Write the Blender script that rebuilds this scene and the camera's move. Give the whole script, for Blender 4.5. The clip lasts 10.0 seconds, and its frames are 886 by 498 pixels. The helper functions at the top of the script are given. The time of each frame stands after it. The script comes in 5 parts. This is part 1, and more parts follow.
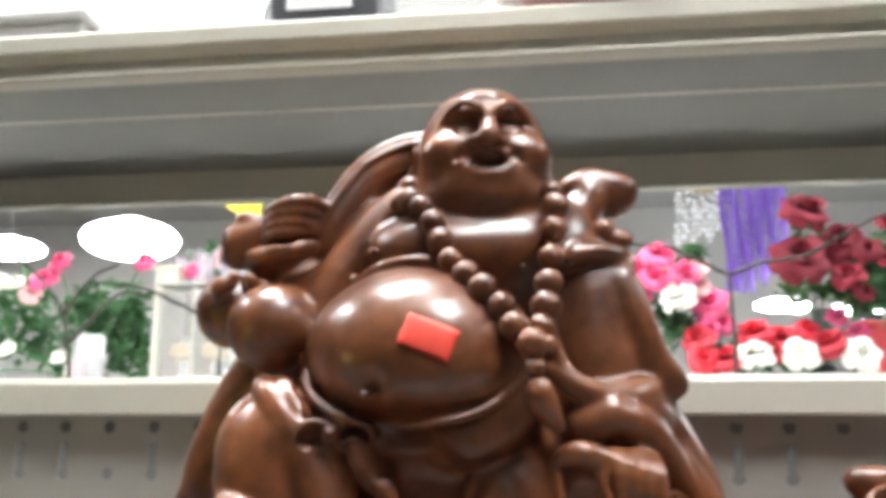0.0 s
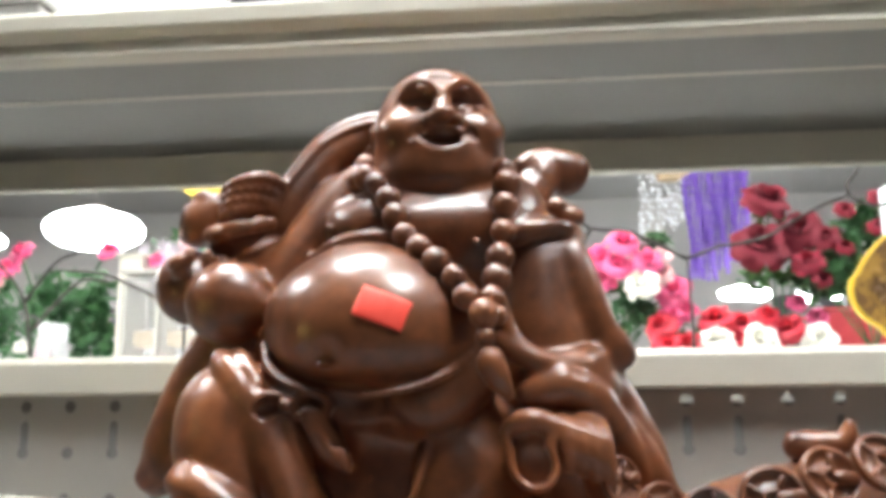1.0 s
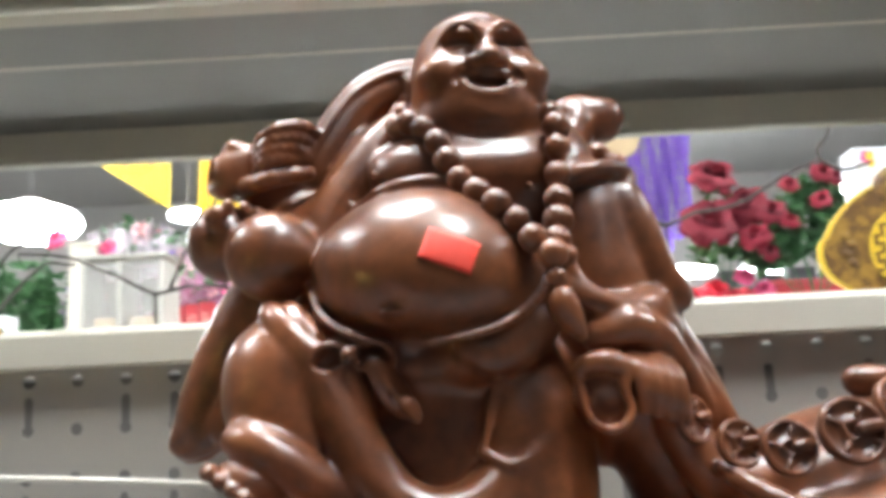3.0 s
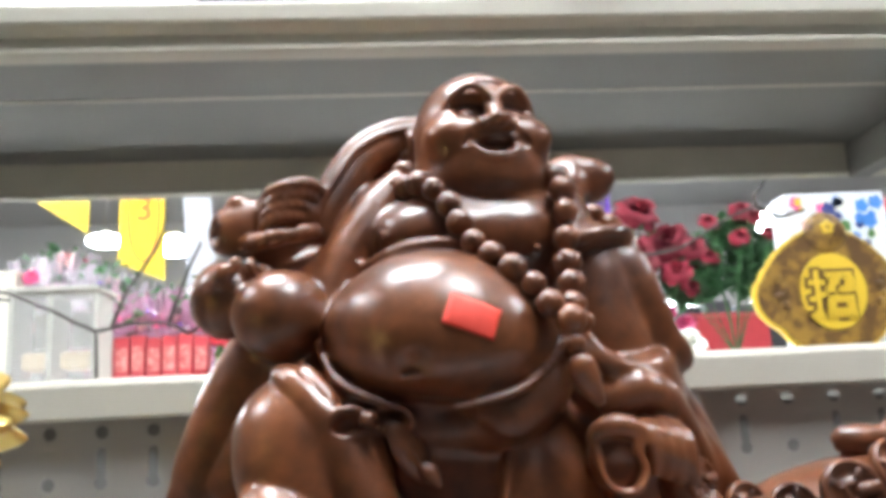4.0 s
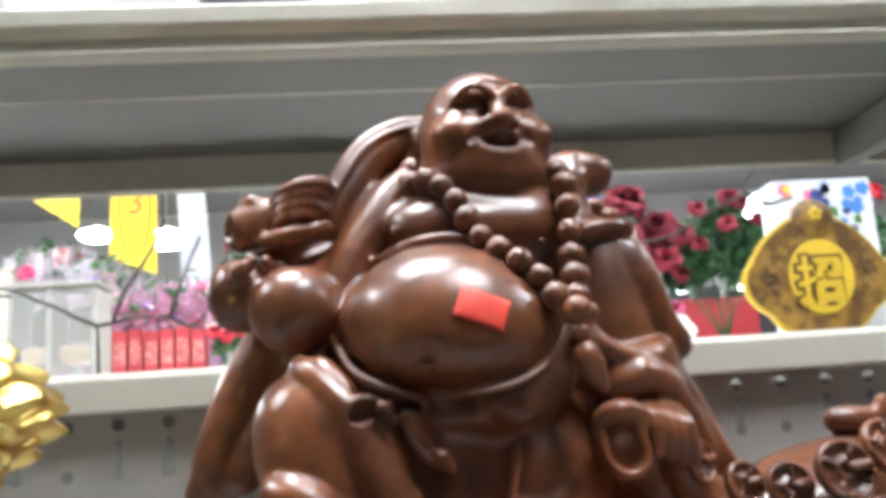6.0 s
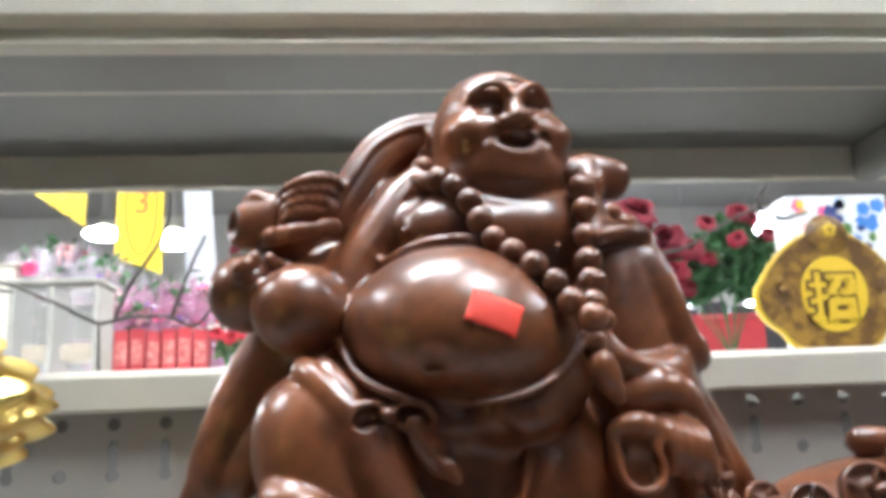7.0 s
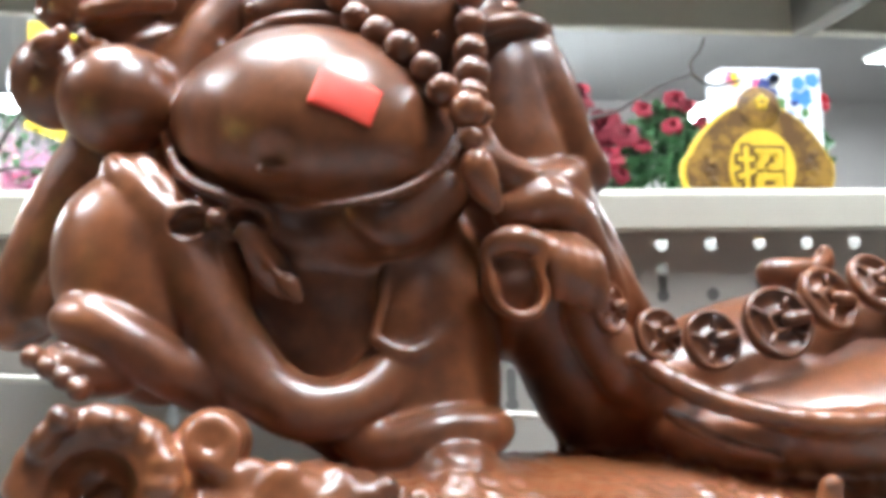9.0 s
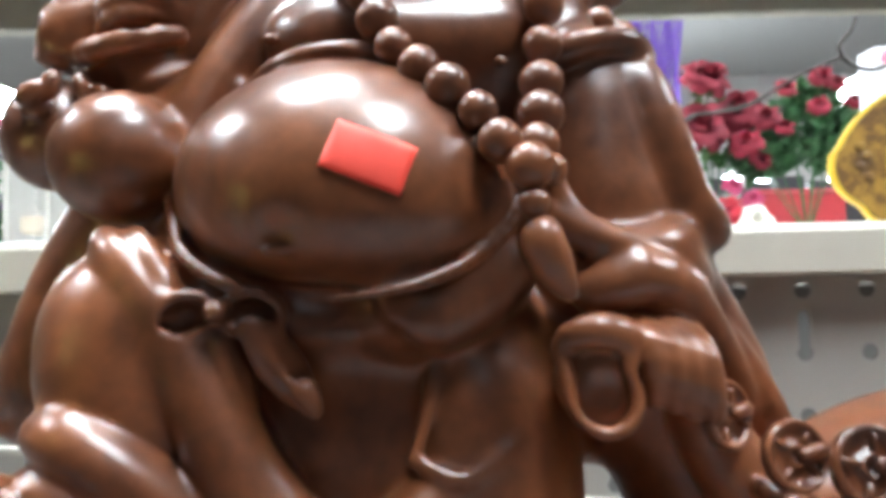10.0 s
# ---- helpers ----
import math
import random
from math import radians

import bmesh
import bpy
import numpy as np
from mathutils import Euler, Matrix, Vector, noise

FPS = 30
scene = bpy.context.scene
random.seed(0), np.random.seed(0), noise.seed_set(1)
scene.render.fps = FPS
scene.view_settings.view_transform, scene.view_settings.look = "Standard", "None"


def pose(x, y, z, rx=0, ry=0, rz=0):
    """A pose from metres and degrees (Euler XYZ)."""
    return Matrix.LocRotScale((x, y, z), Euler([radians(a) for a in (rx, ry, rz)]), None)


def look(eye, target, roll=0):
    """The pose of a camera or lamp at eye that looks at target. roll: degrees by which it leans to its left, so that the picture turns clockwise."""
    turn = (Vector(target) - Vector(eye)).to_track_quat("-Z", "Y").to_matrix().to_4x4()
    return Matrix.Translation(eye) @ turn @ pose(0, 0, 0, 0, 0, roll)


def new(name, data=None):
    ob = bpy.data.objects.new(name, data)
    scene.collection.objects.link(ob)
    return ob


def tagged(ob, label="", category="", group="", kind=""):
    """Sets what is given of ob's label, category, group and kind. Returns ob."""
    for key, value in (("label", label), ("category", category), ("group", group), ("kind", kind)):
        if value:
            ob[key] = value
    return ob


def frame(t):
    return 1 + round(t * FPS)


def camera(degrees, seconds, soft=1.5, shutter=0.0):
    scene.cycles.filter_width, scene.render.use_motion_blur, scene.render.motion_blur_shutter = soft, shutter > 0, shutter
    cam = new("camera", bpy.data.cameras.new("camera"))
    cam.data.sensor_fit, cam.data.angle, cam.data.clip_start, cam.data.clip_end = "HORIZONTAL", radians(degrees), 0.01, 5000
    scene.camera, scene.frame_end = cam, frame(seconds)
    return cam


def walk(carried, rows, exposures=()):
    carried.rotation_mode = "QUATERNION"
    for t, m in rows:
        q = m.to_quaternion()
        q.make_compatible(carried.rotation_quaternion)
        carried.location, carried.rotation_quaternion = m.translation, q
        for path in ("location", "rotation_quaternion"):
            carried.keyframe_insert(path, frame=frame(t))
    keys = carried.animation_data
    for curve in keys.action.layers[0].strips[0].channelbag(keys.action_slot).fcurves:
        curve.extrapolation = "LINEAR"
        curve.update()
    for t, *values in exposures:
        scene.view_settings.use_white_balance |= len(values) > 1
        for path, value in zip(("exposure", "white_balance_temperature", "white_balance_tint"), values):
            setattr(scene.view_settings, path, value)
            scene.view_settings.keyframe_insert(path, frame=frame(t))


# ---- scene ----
cam = camera(53.2, 10.0, soft=5.0, shutter=0.5)
PATH = [
    (0, (0.02, 0.007, 1.114), (-0.235, 1.949, 1.517), 0.1),
    (0.3, (0.026, 0.003, 1.113), (-0.153, 1.943, 1.553), -0.7),
    (0.5, (0.031, -0.001, 1.11), (-0.157, 1.939, 1.559), -1.2),
    (0.7, (0.033, -0.003, 1.106), (-0.144, 1.942, 1.518), -1.1),
    (1, (0.033, -0.005, 1.098), (-0.153, 1.949, 1.482), -0.5),
    (1.2, (0.03, -0.009, 1.089), (-0.134, 1.95, 1.434), -0),
    (1.5, (0.027, -0.012, 1.077), (-0.15, 1.951, 1.416), 0.5),
    (1.7, (0.031, -0.007, 1.08), (-0.156, 1.956, 1.392), 0.3),
    (2, (0.041, 0.004, 1.089), (-0.209, 1.961, 1.418), -0.6),
    (2.2, (0.056, 0.007, 1.084), (-0.258, 1.939, 1.491), -2.5),
    (3.3, (-0.101, 0.033, 1.07), (-0.011, 2.002, 1.412), -2.4),
    (3.5, (-0.108, 0.047, 1.076), (0.044, 2.012, 1.415), -2.2),
    (3.8, (-0.125, 0.022, 1.093), (0.081, 1.979, 1.466), -2.7),
    (4, (-0.136, 0.008, 1.1), (0.019, 1.96, 1.506), -3),
    (4.2, (-0.144, 0.007, 1.099), (0.018, 1.958, 1.526), -2.9),
    (4.5, (-0.152, 0.015, 1.09), (-0.008, 1.966, 1.508), -2.7),
    (4.7, (-0.157, 0.019, 1.082), (0.03, 1.974, 1.46), -2.8),
    (5, (-0.161, 0.024, 1.071), (0.005, 1.986, 1.423), -3.1),
    (5.2, (-0.159, 0.027, 1.067), (0.013, 1.99, 1.399), -3.3),
    (5.5, (-0.154, 0.024, 1.067), (0.03, 1.987, 1.4), -3.5),
    (5.8, (-0.153, -0.002, 1.086), (0.057, 1.958, 1.452), -3.8),
    (6, (-0.154, -0.019, 1.1), (0.026, 1.937, 1.48), -3.9),
    (6.2, (-0.159, -0.018, 1.103), (0.017, 1.934, 1.504), -3.6),
    (7.3, (-0.154, 0.016, 1.095), (0.01, 1.969, 1.491), -2),
    (7.5, (-0.152, 0.018, 1.09), (0.012, 1.975, 1.471), -1.9),
    (7.7, (-0.15, 0.023, 1.084), (0.026, 1.983, 1.452), -1.7),
    (8, (-0.145, 0.034, 1.073), (0.031, 2, 1.392), -1.2),
    (8.2, (-0.138, 0.048, 1.061), (0.064, 2.018, 1.329), -0.8),
    (8.5, (-0.126, 0.072, 1.041), (0.093, 2.048, 1.266), -0.2),
    (8.6, (-0.122, 0.079, 1.044), (0.115, 2.054, 1.256), -0.1),
    (9, (-0.091, 0.12, 1.05), (0.206, 2.091, 1.212), -1.4),
    (9.3, (-0.096, 0.118, 1.09), (0.195, 2.089, 1.257), -3.4),
    (9.5, (-0.069, 0.131, 1.101), (0.143, 2.113, 1.269), -3.1),
    (9.7, (-0.05, 0.174, 1.091), (0.043, 2.164, 1.27), -2.8),
    (10, (-0.038, 0.231, 1.112), (-0.04, 2.227, 1.241), -1.4),
]
walk(cam, [(t, look(eye, target, roll)) for t, eye, target, roll in PATH],
     exposures=((0, 0.58, 6150, 8), (2, 0.66, 6200, 8), (4, 0.54, 5900, 8), (6, 0.48, 5850, 8), (8, 0.54, 5850, 9), (9, 0.98, 5750, 6), (9.5, 0.90, 5700, 5), (10, 0.68, 5800, 6)))

from mathutils.bvhtree import BVHTree

# ---- light ----
world = bpy.data.worlds.new("world")
scene.world = world
world.use_nodes = True
world.node_tree.nodes["Background"].inputs[0].default_value = (0.9, 0.92, 1.0, 1)
world.node_tree.nodes["Background"].inputs[1].default_value = 0.3

LAMP_LOOK = 37.0  # radiance of the ceiling panels
PENDANT_LOOK = 30.0


# ---- materials ----
def rgba(c):
    return (c[0], c[1], c[2], 1.0)


def mat(name, col, rough=0.5, metal=0.0, var=0.12, scale=30.0, bump=0.0, bump_scale=200.0, coat=0.0, alpha=1.0,
        transmission=0.0, second=None, spread=0.5, sheen=0.0, rand=0.0, coat_rough=0.1):
    """A node material: base colour varied at two scales, roughness variation and fine relief."""
    m = bpy.data.materials.new(name)
    m.use_nodes = True
    nt = m.node_tree
    b = nt.nodes["Principled BSDF"]
    co = nt.nodes.new("ShaderNodeTexCoord")
    n1 = nt.nodes.new("ShaderNodeTexNoise")
    n1.inputs["Scale"].default_value = scale
    n1.inputs["Detail"].default_value = 4
    n2 = nt.nodes.new("ShaderNodeTexNoise")
    n2.inputs["Scale"].default_value = scale * 7.3
    n2.inputs["Detail"].default_value = 3
    for n in (n1, n2):
        nt.links.new(co.outputs["Object"], n.inputs["Vector"])
    ramp = nt.nodes.new("ShaderNodeValToRGB")
    lo = second if second else [c * (1 - var) for c in col]
    hi = col if second else [min(1, c * (1 + var)) for c in col]
    ramp.color_ramp.elements[0].color = rgba(lo)
    ramp.color_ramp.elements[1].color = rgba(hi)
    ramp.color_ramp.elements[0].position = 0.5 - spread / 2
    ramp.color_ramp.elements[1].position = 0.5 + spread / 2
    add = nt.nodes.new("ShaderNodeMix")
    add.inputs[0].default_value = 0.3
    nt.links.new(n1.outputs["Fac"], add.inputs[2])
    nt.links.new(n2.outputs["Fac"], add.inputs[3])
    nt.links.new(add.outputs[0], ramp.inputs[0])
    out = ramp.outputs[0]
    if rand:
        info = nt.nodes.new("ShaderNodeObjectInfo")
        hs = nt.nodes.new("ShaderNodeHueSaturation")
        mr = nt.nodes.new("ShaderNodeMapRange")
        mr.inputs[3].default_value, mr.inputs[4].default_value = 1 - rand, 1 + rand
        nt.links.new(info.outputs["Random"], mr.inputs[0])
        nt.links.new(mr.outputs[0], hs.inputs["Value"])
        nt.links.new(out, hs.inputs["Color"])
        out = hs.outputs[0]
    nt.links.new(out, b.inputs["Base Color"])
    rr = nt.nodes.new("ShaderNodeMapRange")
    rr.inputs[3].default_value, rr.inputs[4].default_value = max(0.02, rough * 0.75), min(1, rough * 1.25)
    nt.links.new(n2.outputs["Fac"], rr.inputs[0])
    nt.links.new(rr.outputs[0], b.inputs["Roughness"])
    b.inputs["Metallic"].default_value = metal
    b.inputs["Coat Weight"].default_value = coat
    b.inputs["Coat Roughness"].default_value = coat_rough
    b.inputs["Alpha"].default_value = alpha
    b.inputs["Transmission Weight"].default_value = transmission
    b.inputs["Sheen Weight"].default_value = sheen
    if bump:
        n3 = nt.nodes.new("ShaderNodeTexNoise")
        n3.inputs["Scale"].default_value = bump_scale
        n3.inputs["Detail"].default_value = 3
        nt.links.new(co.outputs["Object"], n3.inputs["Vector"])
        bp = nt.nodes.new("ShaderNodeBump")
        bp.inputs["Strength"].default_value = bump
        bp.inputs["Distance"].default_value = 0.002
        nt.links.new(n3.outputs["Fac"], bp.inputs["Height"])
        nt.links.new(bp.outputs[0], b.inputs["Normal"])
    return m


def glow(name, col, strength):
    m = bpy.data.materials.new(name)
    m.use_nodes = True
    b = m.node_tree.nodes["Principled BSDF"]
    b.inputs["Base Color"].default_value = (0.8, 0.8, 0.8, 1)
    b.inputs["Emission Color"].default_value = rgba(col)
    b.inputs["Emission Strength"].default_value = strength
    return m


RESIN = mat("brown_resin", (0.290, 0.098, 0.035), rough=0.34, second=(0.042, 0.015, 0.009), scale=11, spread=0.40, bump=0.07, bump_scale=260, coat=0.36, coat_rough=0.24)
CREAM = mat("cream_paint", (0.70, 0.67, 0.57), rough=0.42, var=0.05, scale=6, bump=0.03)
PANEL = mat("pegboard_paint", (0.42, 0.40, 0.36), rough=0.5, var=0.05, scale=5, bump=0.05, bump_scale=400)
# cream shelf paint greyed: shade below the upper shelf is in this colour
UNDERSIDE_SHADE = mat("shaded_underside", (0.31, 0.305, 0.28), rough=0.5, var=0.07, scale=5, bump=0.04)
CORD = mat("white_cord", (0.78, 0.76, 0.68), rough=0.5, var=0.05, scale=60)
STICKER = mat("red_paper", (0.92, 0.075, 0.045), rough=0.6, var=0.06, scale=70, bump=0.12, bump_scale=120)
GOLD = mat("gold_leaf", (0.95, 0.70, 0.22), rough=0.34, metal=1.0, var=0.1, scale=40, bump=0.2, bump_scale=120)
# colour of the three unseen walls, kept dark to weaken the room's fill light
WALL_DIM = mat("low_bounce_wall", (0.14, 0.125, 0.12), rough=0.8, var=0.3, scale=3, bump=0.05)
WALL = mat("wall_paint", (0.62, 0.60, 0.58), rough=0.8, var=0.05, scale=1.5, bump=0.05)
CEIL = mat("ceiling_board", (0.50, 0.49, 0.475), rough=0.85, var=0.04, scale=2)
# floor is out of view; its dark tone lowers bounce from below
FLOOR = mat("floor_tile", (0.07, 0.065, 0.06), rough=0.35, var=0.08, scale=3)
YELLOW = mat("yellow_card", (0.85, 0.60, 0.03), rough=0.55, var=0.05, scale=12)
SIGN_BROWN = mat("sign_brown", (0.10, 0.050, 0.016), second=(0.27, 0.155, 0.028), rough=0.4, scale=28, spread=0.14)
SIGN_YELLOW = mat("sign_yellow", (0.66, 0.45, 0.035), rough=0.4, var=0.06, scale=20)
INK = mat("sign_ink", (0.13, 0.07, 0.015), rough=0.5, var=0.1)
RED_INK = mat("red_ink", (0.62, 0.16, 0.03), rough=0.6, var=0.1)
WHITE_CLOTH = mat("white_fabric", (0.72, 0.76, 0.82), rough=0.7, var=0.08, scale=8)
TWIG = mat("dark_twig", (0.05, 0.04, 0.035), rough=0.7, var=0.3, scale=40)
LEAF = mat("leaf_green", (0.075, 0.20, 0.065), second=(0.035, 0.10, 0.04), rough=0.5, scale=20, rand=0.25)
LEAF_LIGHT = mat("leaf_fresh", (0.12, 0.27, 0.07), second=(0.06, 0.16, 0.05), rough=0.5, scale=20, rand=0.2)
ROSE_DARK = mat("rose_crimson", (0.27, 0.010, 0.030), second=(0.13, 0.006, 0.016), rough=0.85, scale=22, rand=0.25)
ROSE_RED = mat("rose_red", (0.72, 0.045, 0.075), second=(0.48, 0.02, 0.04), rough=0.6, scale=22, rand=0.2)
ROSE_PINK = mat("rose_pink", (0.86, 0.14, 0.32), second=(0.74, 0.10, 0.24), rough=0.6, scale=22, rand=0.15)
ROSE_BLUSH = mat("rose_blush", (0.85, 0.55, 0.55), second=(0.75, 0.42, 0.42), rough=0.6, scale=22)
ROSE_WHITE = mat("rose_white", (0.84, 0.83, 0.76), second=(0.76, 0.75, 0.66), rough=0.6, scale=22)
PURPLE = mat("purple_bead_string", (0.36, 0.20, 0.80), second=(0.26, 0.13, 0.62), rough=0.25, scale=30)
CRYSTAL = mat("clear_crystal", (0.86, 0.87, 0.90), rough=0.12, var=0.05)
CELLO = mat("crinkled_cellophane", (0.90, 0.82, 0.92), rough=0.06, var=0.08, alpha=0.30, bump=0.7, bump_scale=60)
CELLO_PINK = mat("pink_cellophane", (0.82, 0.46, 0.66), rough=0.07, var=0.1, alpha=0.4, bump=0.7, bump_scale=60)
BOX_RED = mat("red_box", (0.46, 0.05, 0.06), rough=0.4, var=0.15, scale=14, rand=0.15)
BOX_PALE = mat("pale_print", (0.62, 0.28, 0.25), rough=0.5, second=(0.42, 0.07, 0.07), scale=60, spread=0.2)
ACRYL = mat("clear_acrylic", (0.80, 0.81, 0.79), rough=0.1, var=0.04, alpha=0.17)
FRAME_WHITE = mat("white_board", (0.74, 0.74, 0.70), rough=0.45, var=0.05)
DARK = mat("black_plastic", (0.05, 0.05, 0.055), rough=0.4, var=0.2)
# stand-in grey for shade: lower shelf and the counter body behind the holes
SHADE_GREY = mat("shade_grey", (0.17, 0.165, 0.155), rough=0.6, var=0.15)
GREY_BOX = mat("grey_card", (0.36, 0.35, 0.33), rough=0.6, var=0.1)
CASE = mat("case_board", (0.40, 0.39, 0.35), rough=0.45, var=0.06)
LABEL_WHITE = mat("white_label", (0.80, 0.80, 0.80), rough=0.5, var=0.04)
PLUSH = mat("pink_plush", (0.80, 0.50, 0.48), second=(0.70, 0.40, 0.40), rough=0.95, scale=40, bump=0.8, bump_scale=300, sheen=0.4)
PLUSH_WHITE = mat("white_fur", (0.85, 0.82, 0.79), rough=0.95, var=0.06, scale=40, bump=0.8, bump_scale=300, sheen=0.4)
BLUE = mat("blue_petal", (0.10, 0.32, 0.78), second=(0.06, 0.2, 0.6), rough=0.5, scale=30)
NAVY = mat("navy_print", (0.03, 0.05, 0.22), rough=0.5, var=0.1)
STEEL = mat("brushed_steel", (0.6, 0.6, 0.6), rough=0.3, metal=1.0, var=0.06)
TAN = mat("tan_paper", (0.52, 0.40, 0.24), rough=0.7, var=0.1, scale=10)
LAMP_ON = glow("panel_diffuser", (1.0, 0.975, 0.945), LAMP_LOOK)
PENDANT_ON = glow("pendant_diffuser", (0.97, 1.0, 0.98), PENDANT_LOOK)
GLASS = mat("vase_glass", (0.9, 0.92, 0.92), rough=0.05, var=0.03, alpha=0.35)


# ---- mesh helpers ----
def part(name, bm, material, parent=None, label=""):
    """Links a bmesh as one mesh object, under a parent where given."""
    me = bpy.data.meshes.new(name)
    bm.to_mesh(me)
    bm.free()
    for m in (material if isinstance(material, (list, tuple)) else [material]):
        me.materials.append(m)
    ob = new(name, me)
    if parent:
        ob.parent = parent
        ob.matrix_parent_inverse = parent.matrix_basis.inverted()
    if label:
        ob["label"] = label
    return ob


def smooth(ob):
    for p in ob.data.polygons:
        p.use_smooth = True
    return ob


def holder(name, at, label, category, group="", kind=""):
    ob = new(name)
    ob.empty_display_size = 0.02
    ob.matrix_basis = Matrix.Translation(at)
    return tagged(ob, label, category, group, kind)


def box_bm(x0, x1, y0, y1, z0, z1, bevel=0.0, bm=None, seg=2):
    own = bm or bmesh.new()
    r = bmesh.ops.create_cube(own, size=1.0)
    bmesh.ops.scale(own, vec=(x1 - x0, y1 - y0, z1 - z0), verts=r["verts"])
    bmesh.ops.translate(own, vec=((x0 + x1) / 2, (y0 + y1) / 2, (z0 + z1) / 2), verts=r["verts"])
    if bevel:
        es = list({e for v in r["verts"] for e in v.link_edges})
        bmesh.ops.bevel(own, geom=es, offset=bevel, segments=seg, affect="EDGES", profile=0.5)
    return own


def ball(bm, c, r, seg=16, rings=10, rot=None):
    """An ellipsoid with radii r."""
    m = Matrix.Translation(c) @ (rot.to_4x4() if rot else Matrix()) @ Matrix.Diagonal((*r, 1)) if hasattr(r, "__len__") else Matrix.Translation(c) @ Matrix.Diagonal((r, r, r, 1))
    bmesh.ops.create_uvsphere(bm, u_segments=seg, v_segments=rings, radius=1.0, matrix=m)


def curve_pts(ctrl, n):
    """n points along a smooth curve through the control points, evenly spaced."""
    P = [Vector(c) for c in ctrl]
    P = [P[0] * 2 - P[1]] + P + [P[-1] * 2 - P[-2]]
    dense = []
    for i in range(1, len(P) - 2):
        a, b, c, d = P[i - 1:i + 3]
        for k in range(24):
            t = k / 24
            dense.append(0.5 * ((2 * b) + (c - a) * t + (2 * a - 5 * b + 4 * c - d) * t * t + (3 * b - a - 3 * c + d) * t ** 3))
    dense.append(P[-2])
    L = [0.0]
    for a, b in zip(dense, dense[1:]):
        L.append(L[-1] + (b - a).length)
    out, j = [], 0
    for i in range(n):
        s = L[-1] * i / (n - 1)
        while j < len(L) - 2 and L[j + 1] < s:
            j += 1
        u = (s - L[j]) / max(1e-9, L[j + 1] - L[j])
        out.append(dense[j].lerp(dense[j + 1], min(1, max(0, u))))
    return out


def tube(bm, pts, radii, sides=8):
    """A tube along points, capped."""
    rows = []
    up = Vector((0.13, 0.31, 0.94))
    for i, p in enumerate(pts):
        d = (pts[min(i + 1, len(pts) - 1)] - pts[max(i - 1, 0)]).normalized()
        u = d.cross(up)
        if u.length < 1e-4:
            u = d.cross(Vector((1, 0, 0)))
        u.normalize()
        v = d.cross(u)
        r = radii[i] if hasattr(radii, "__len__") else radii
        rows.append([bm.verts.new(p + r * (math.cos(a) * u + math.sin(a) * v)) for a in [2 * math.pi * k / sides for k in range(sides)]])
    for a, b in zip(rows, rows[1:]):
        for k in range(sides):
            bm.faces.new((a[k], a[(k + 1) % sides], b[(k + 1) % sides], b[k]))
    bm.faces.new(rows[0][::-1])
    bm.faces.new(rows[-1])


def extrude_poly(bm, pts, y0, y1):
    """A prism: outline pts in (x, z), from y0 to y1."""
    a = [bm.verts.new((x, y0, z)) for x, z in pts]
    b = [bm.verts.new((x, y1, z)) for x, z in pts]
    n = len(pts)
    bm.faces.new(a)
    bm.faces.new(b[::-1])
    for i in range(n):
        bm.faces.new((a[i], b[i], b[(i + 1) % n], a[(i + 1) % n]))
    bmesh.ops.recalc_face_normals(bm, faces=bm.faces)


def profile_x(bm, prof, x0, x1):
    """A prism along x: outline prof in (y, z)."""
    a = [bm.verts.new((x0, y, z)) for y, z in prof]
    b = [bm.verts.new((x1, y, z)) for y, z in prof]
    n = len(prof)
    bm.faces.new(a)
    bm.faces.new(b[::-1])
    for i in range(n):
        bm.faces.new((a[i], b[i], b[(i + 1) % n], a[(i + 1) % n]))
    bmesh.ops.recalc_face_normals(bm, faces=bm.faces)


def text_mesh(body, size, depth):
    cu = bpy.data.curves.new("writing", "FONT")
    cu.body, cu.size, cu.extrude = body, size, depth
    cu.align_x, cu.align_y = "CENTER", "CENTER"
    ob = bpy.data.objects.new("writing", cu)
    scene.collection.objects.link(ob)
    me = bpy.data.meshes.new_from_object(ob.evaluated_get(bpy.context.evaluated_depsgraph_get()))
    bpy.data.objects.remove(ob)
    return me


# ---- the shop: floor, walls, ceiling ----
tagged(part("floor", box_bm(-8, 8, -5, 10, -0.1, 0.0), FLOOR), "polished tile floor of a shop, darkened to cut bounce light", "floor", kind="structure")
tagged(part("ceiling", box_bm(-8, 8, -5, 10, 3.6, 3.7), CEIL), "white boarded shop ceiling", "ceiling", kind="structure")
tagged(part("wall_north", box_bm(-8, 8, 10, 10.2, 0, 3.6), WALL), "pale grey painted shop wall", "wall", kind="structure")
tagged(part("wall_south", box_bm(-8, 8, -5.2, -5, 0, 3.6), WALL_DIM), "unseen shop wall darkened to cut bounce light", "wall", kind="structure")
tagged(part("wall_east", box_bm(8, 8.2, -5, 10, 0, 3.6), WALL_DIM), "unseen shop wall darkened to cut bounce light", "wall", kind="structure")
tagged(part("wall_west", box_bm(-8.2, -8, -5, 10, 0, 3.6), WALL_DIM), "unseen shop wall darkened to cut bounce light", "wall", kind="structure")


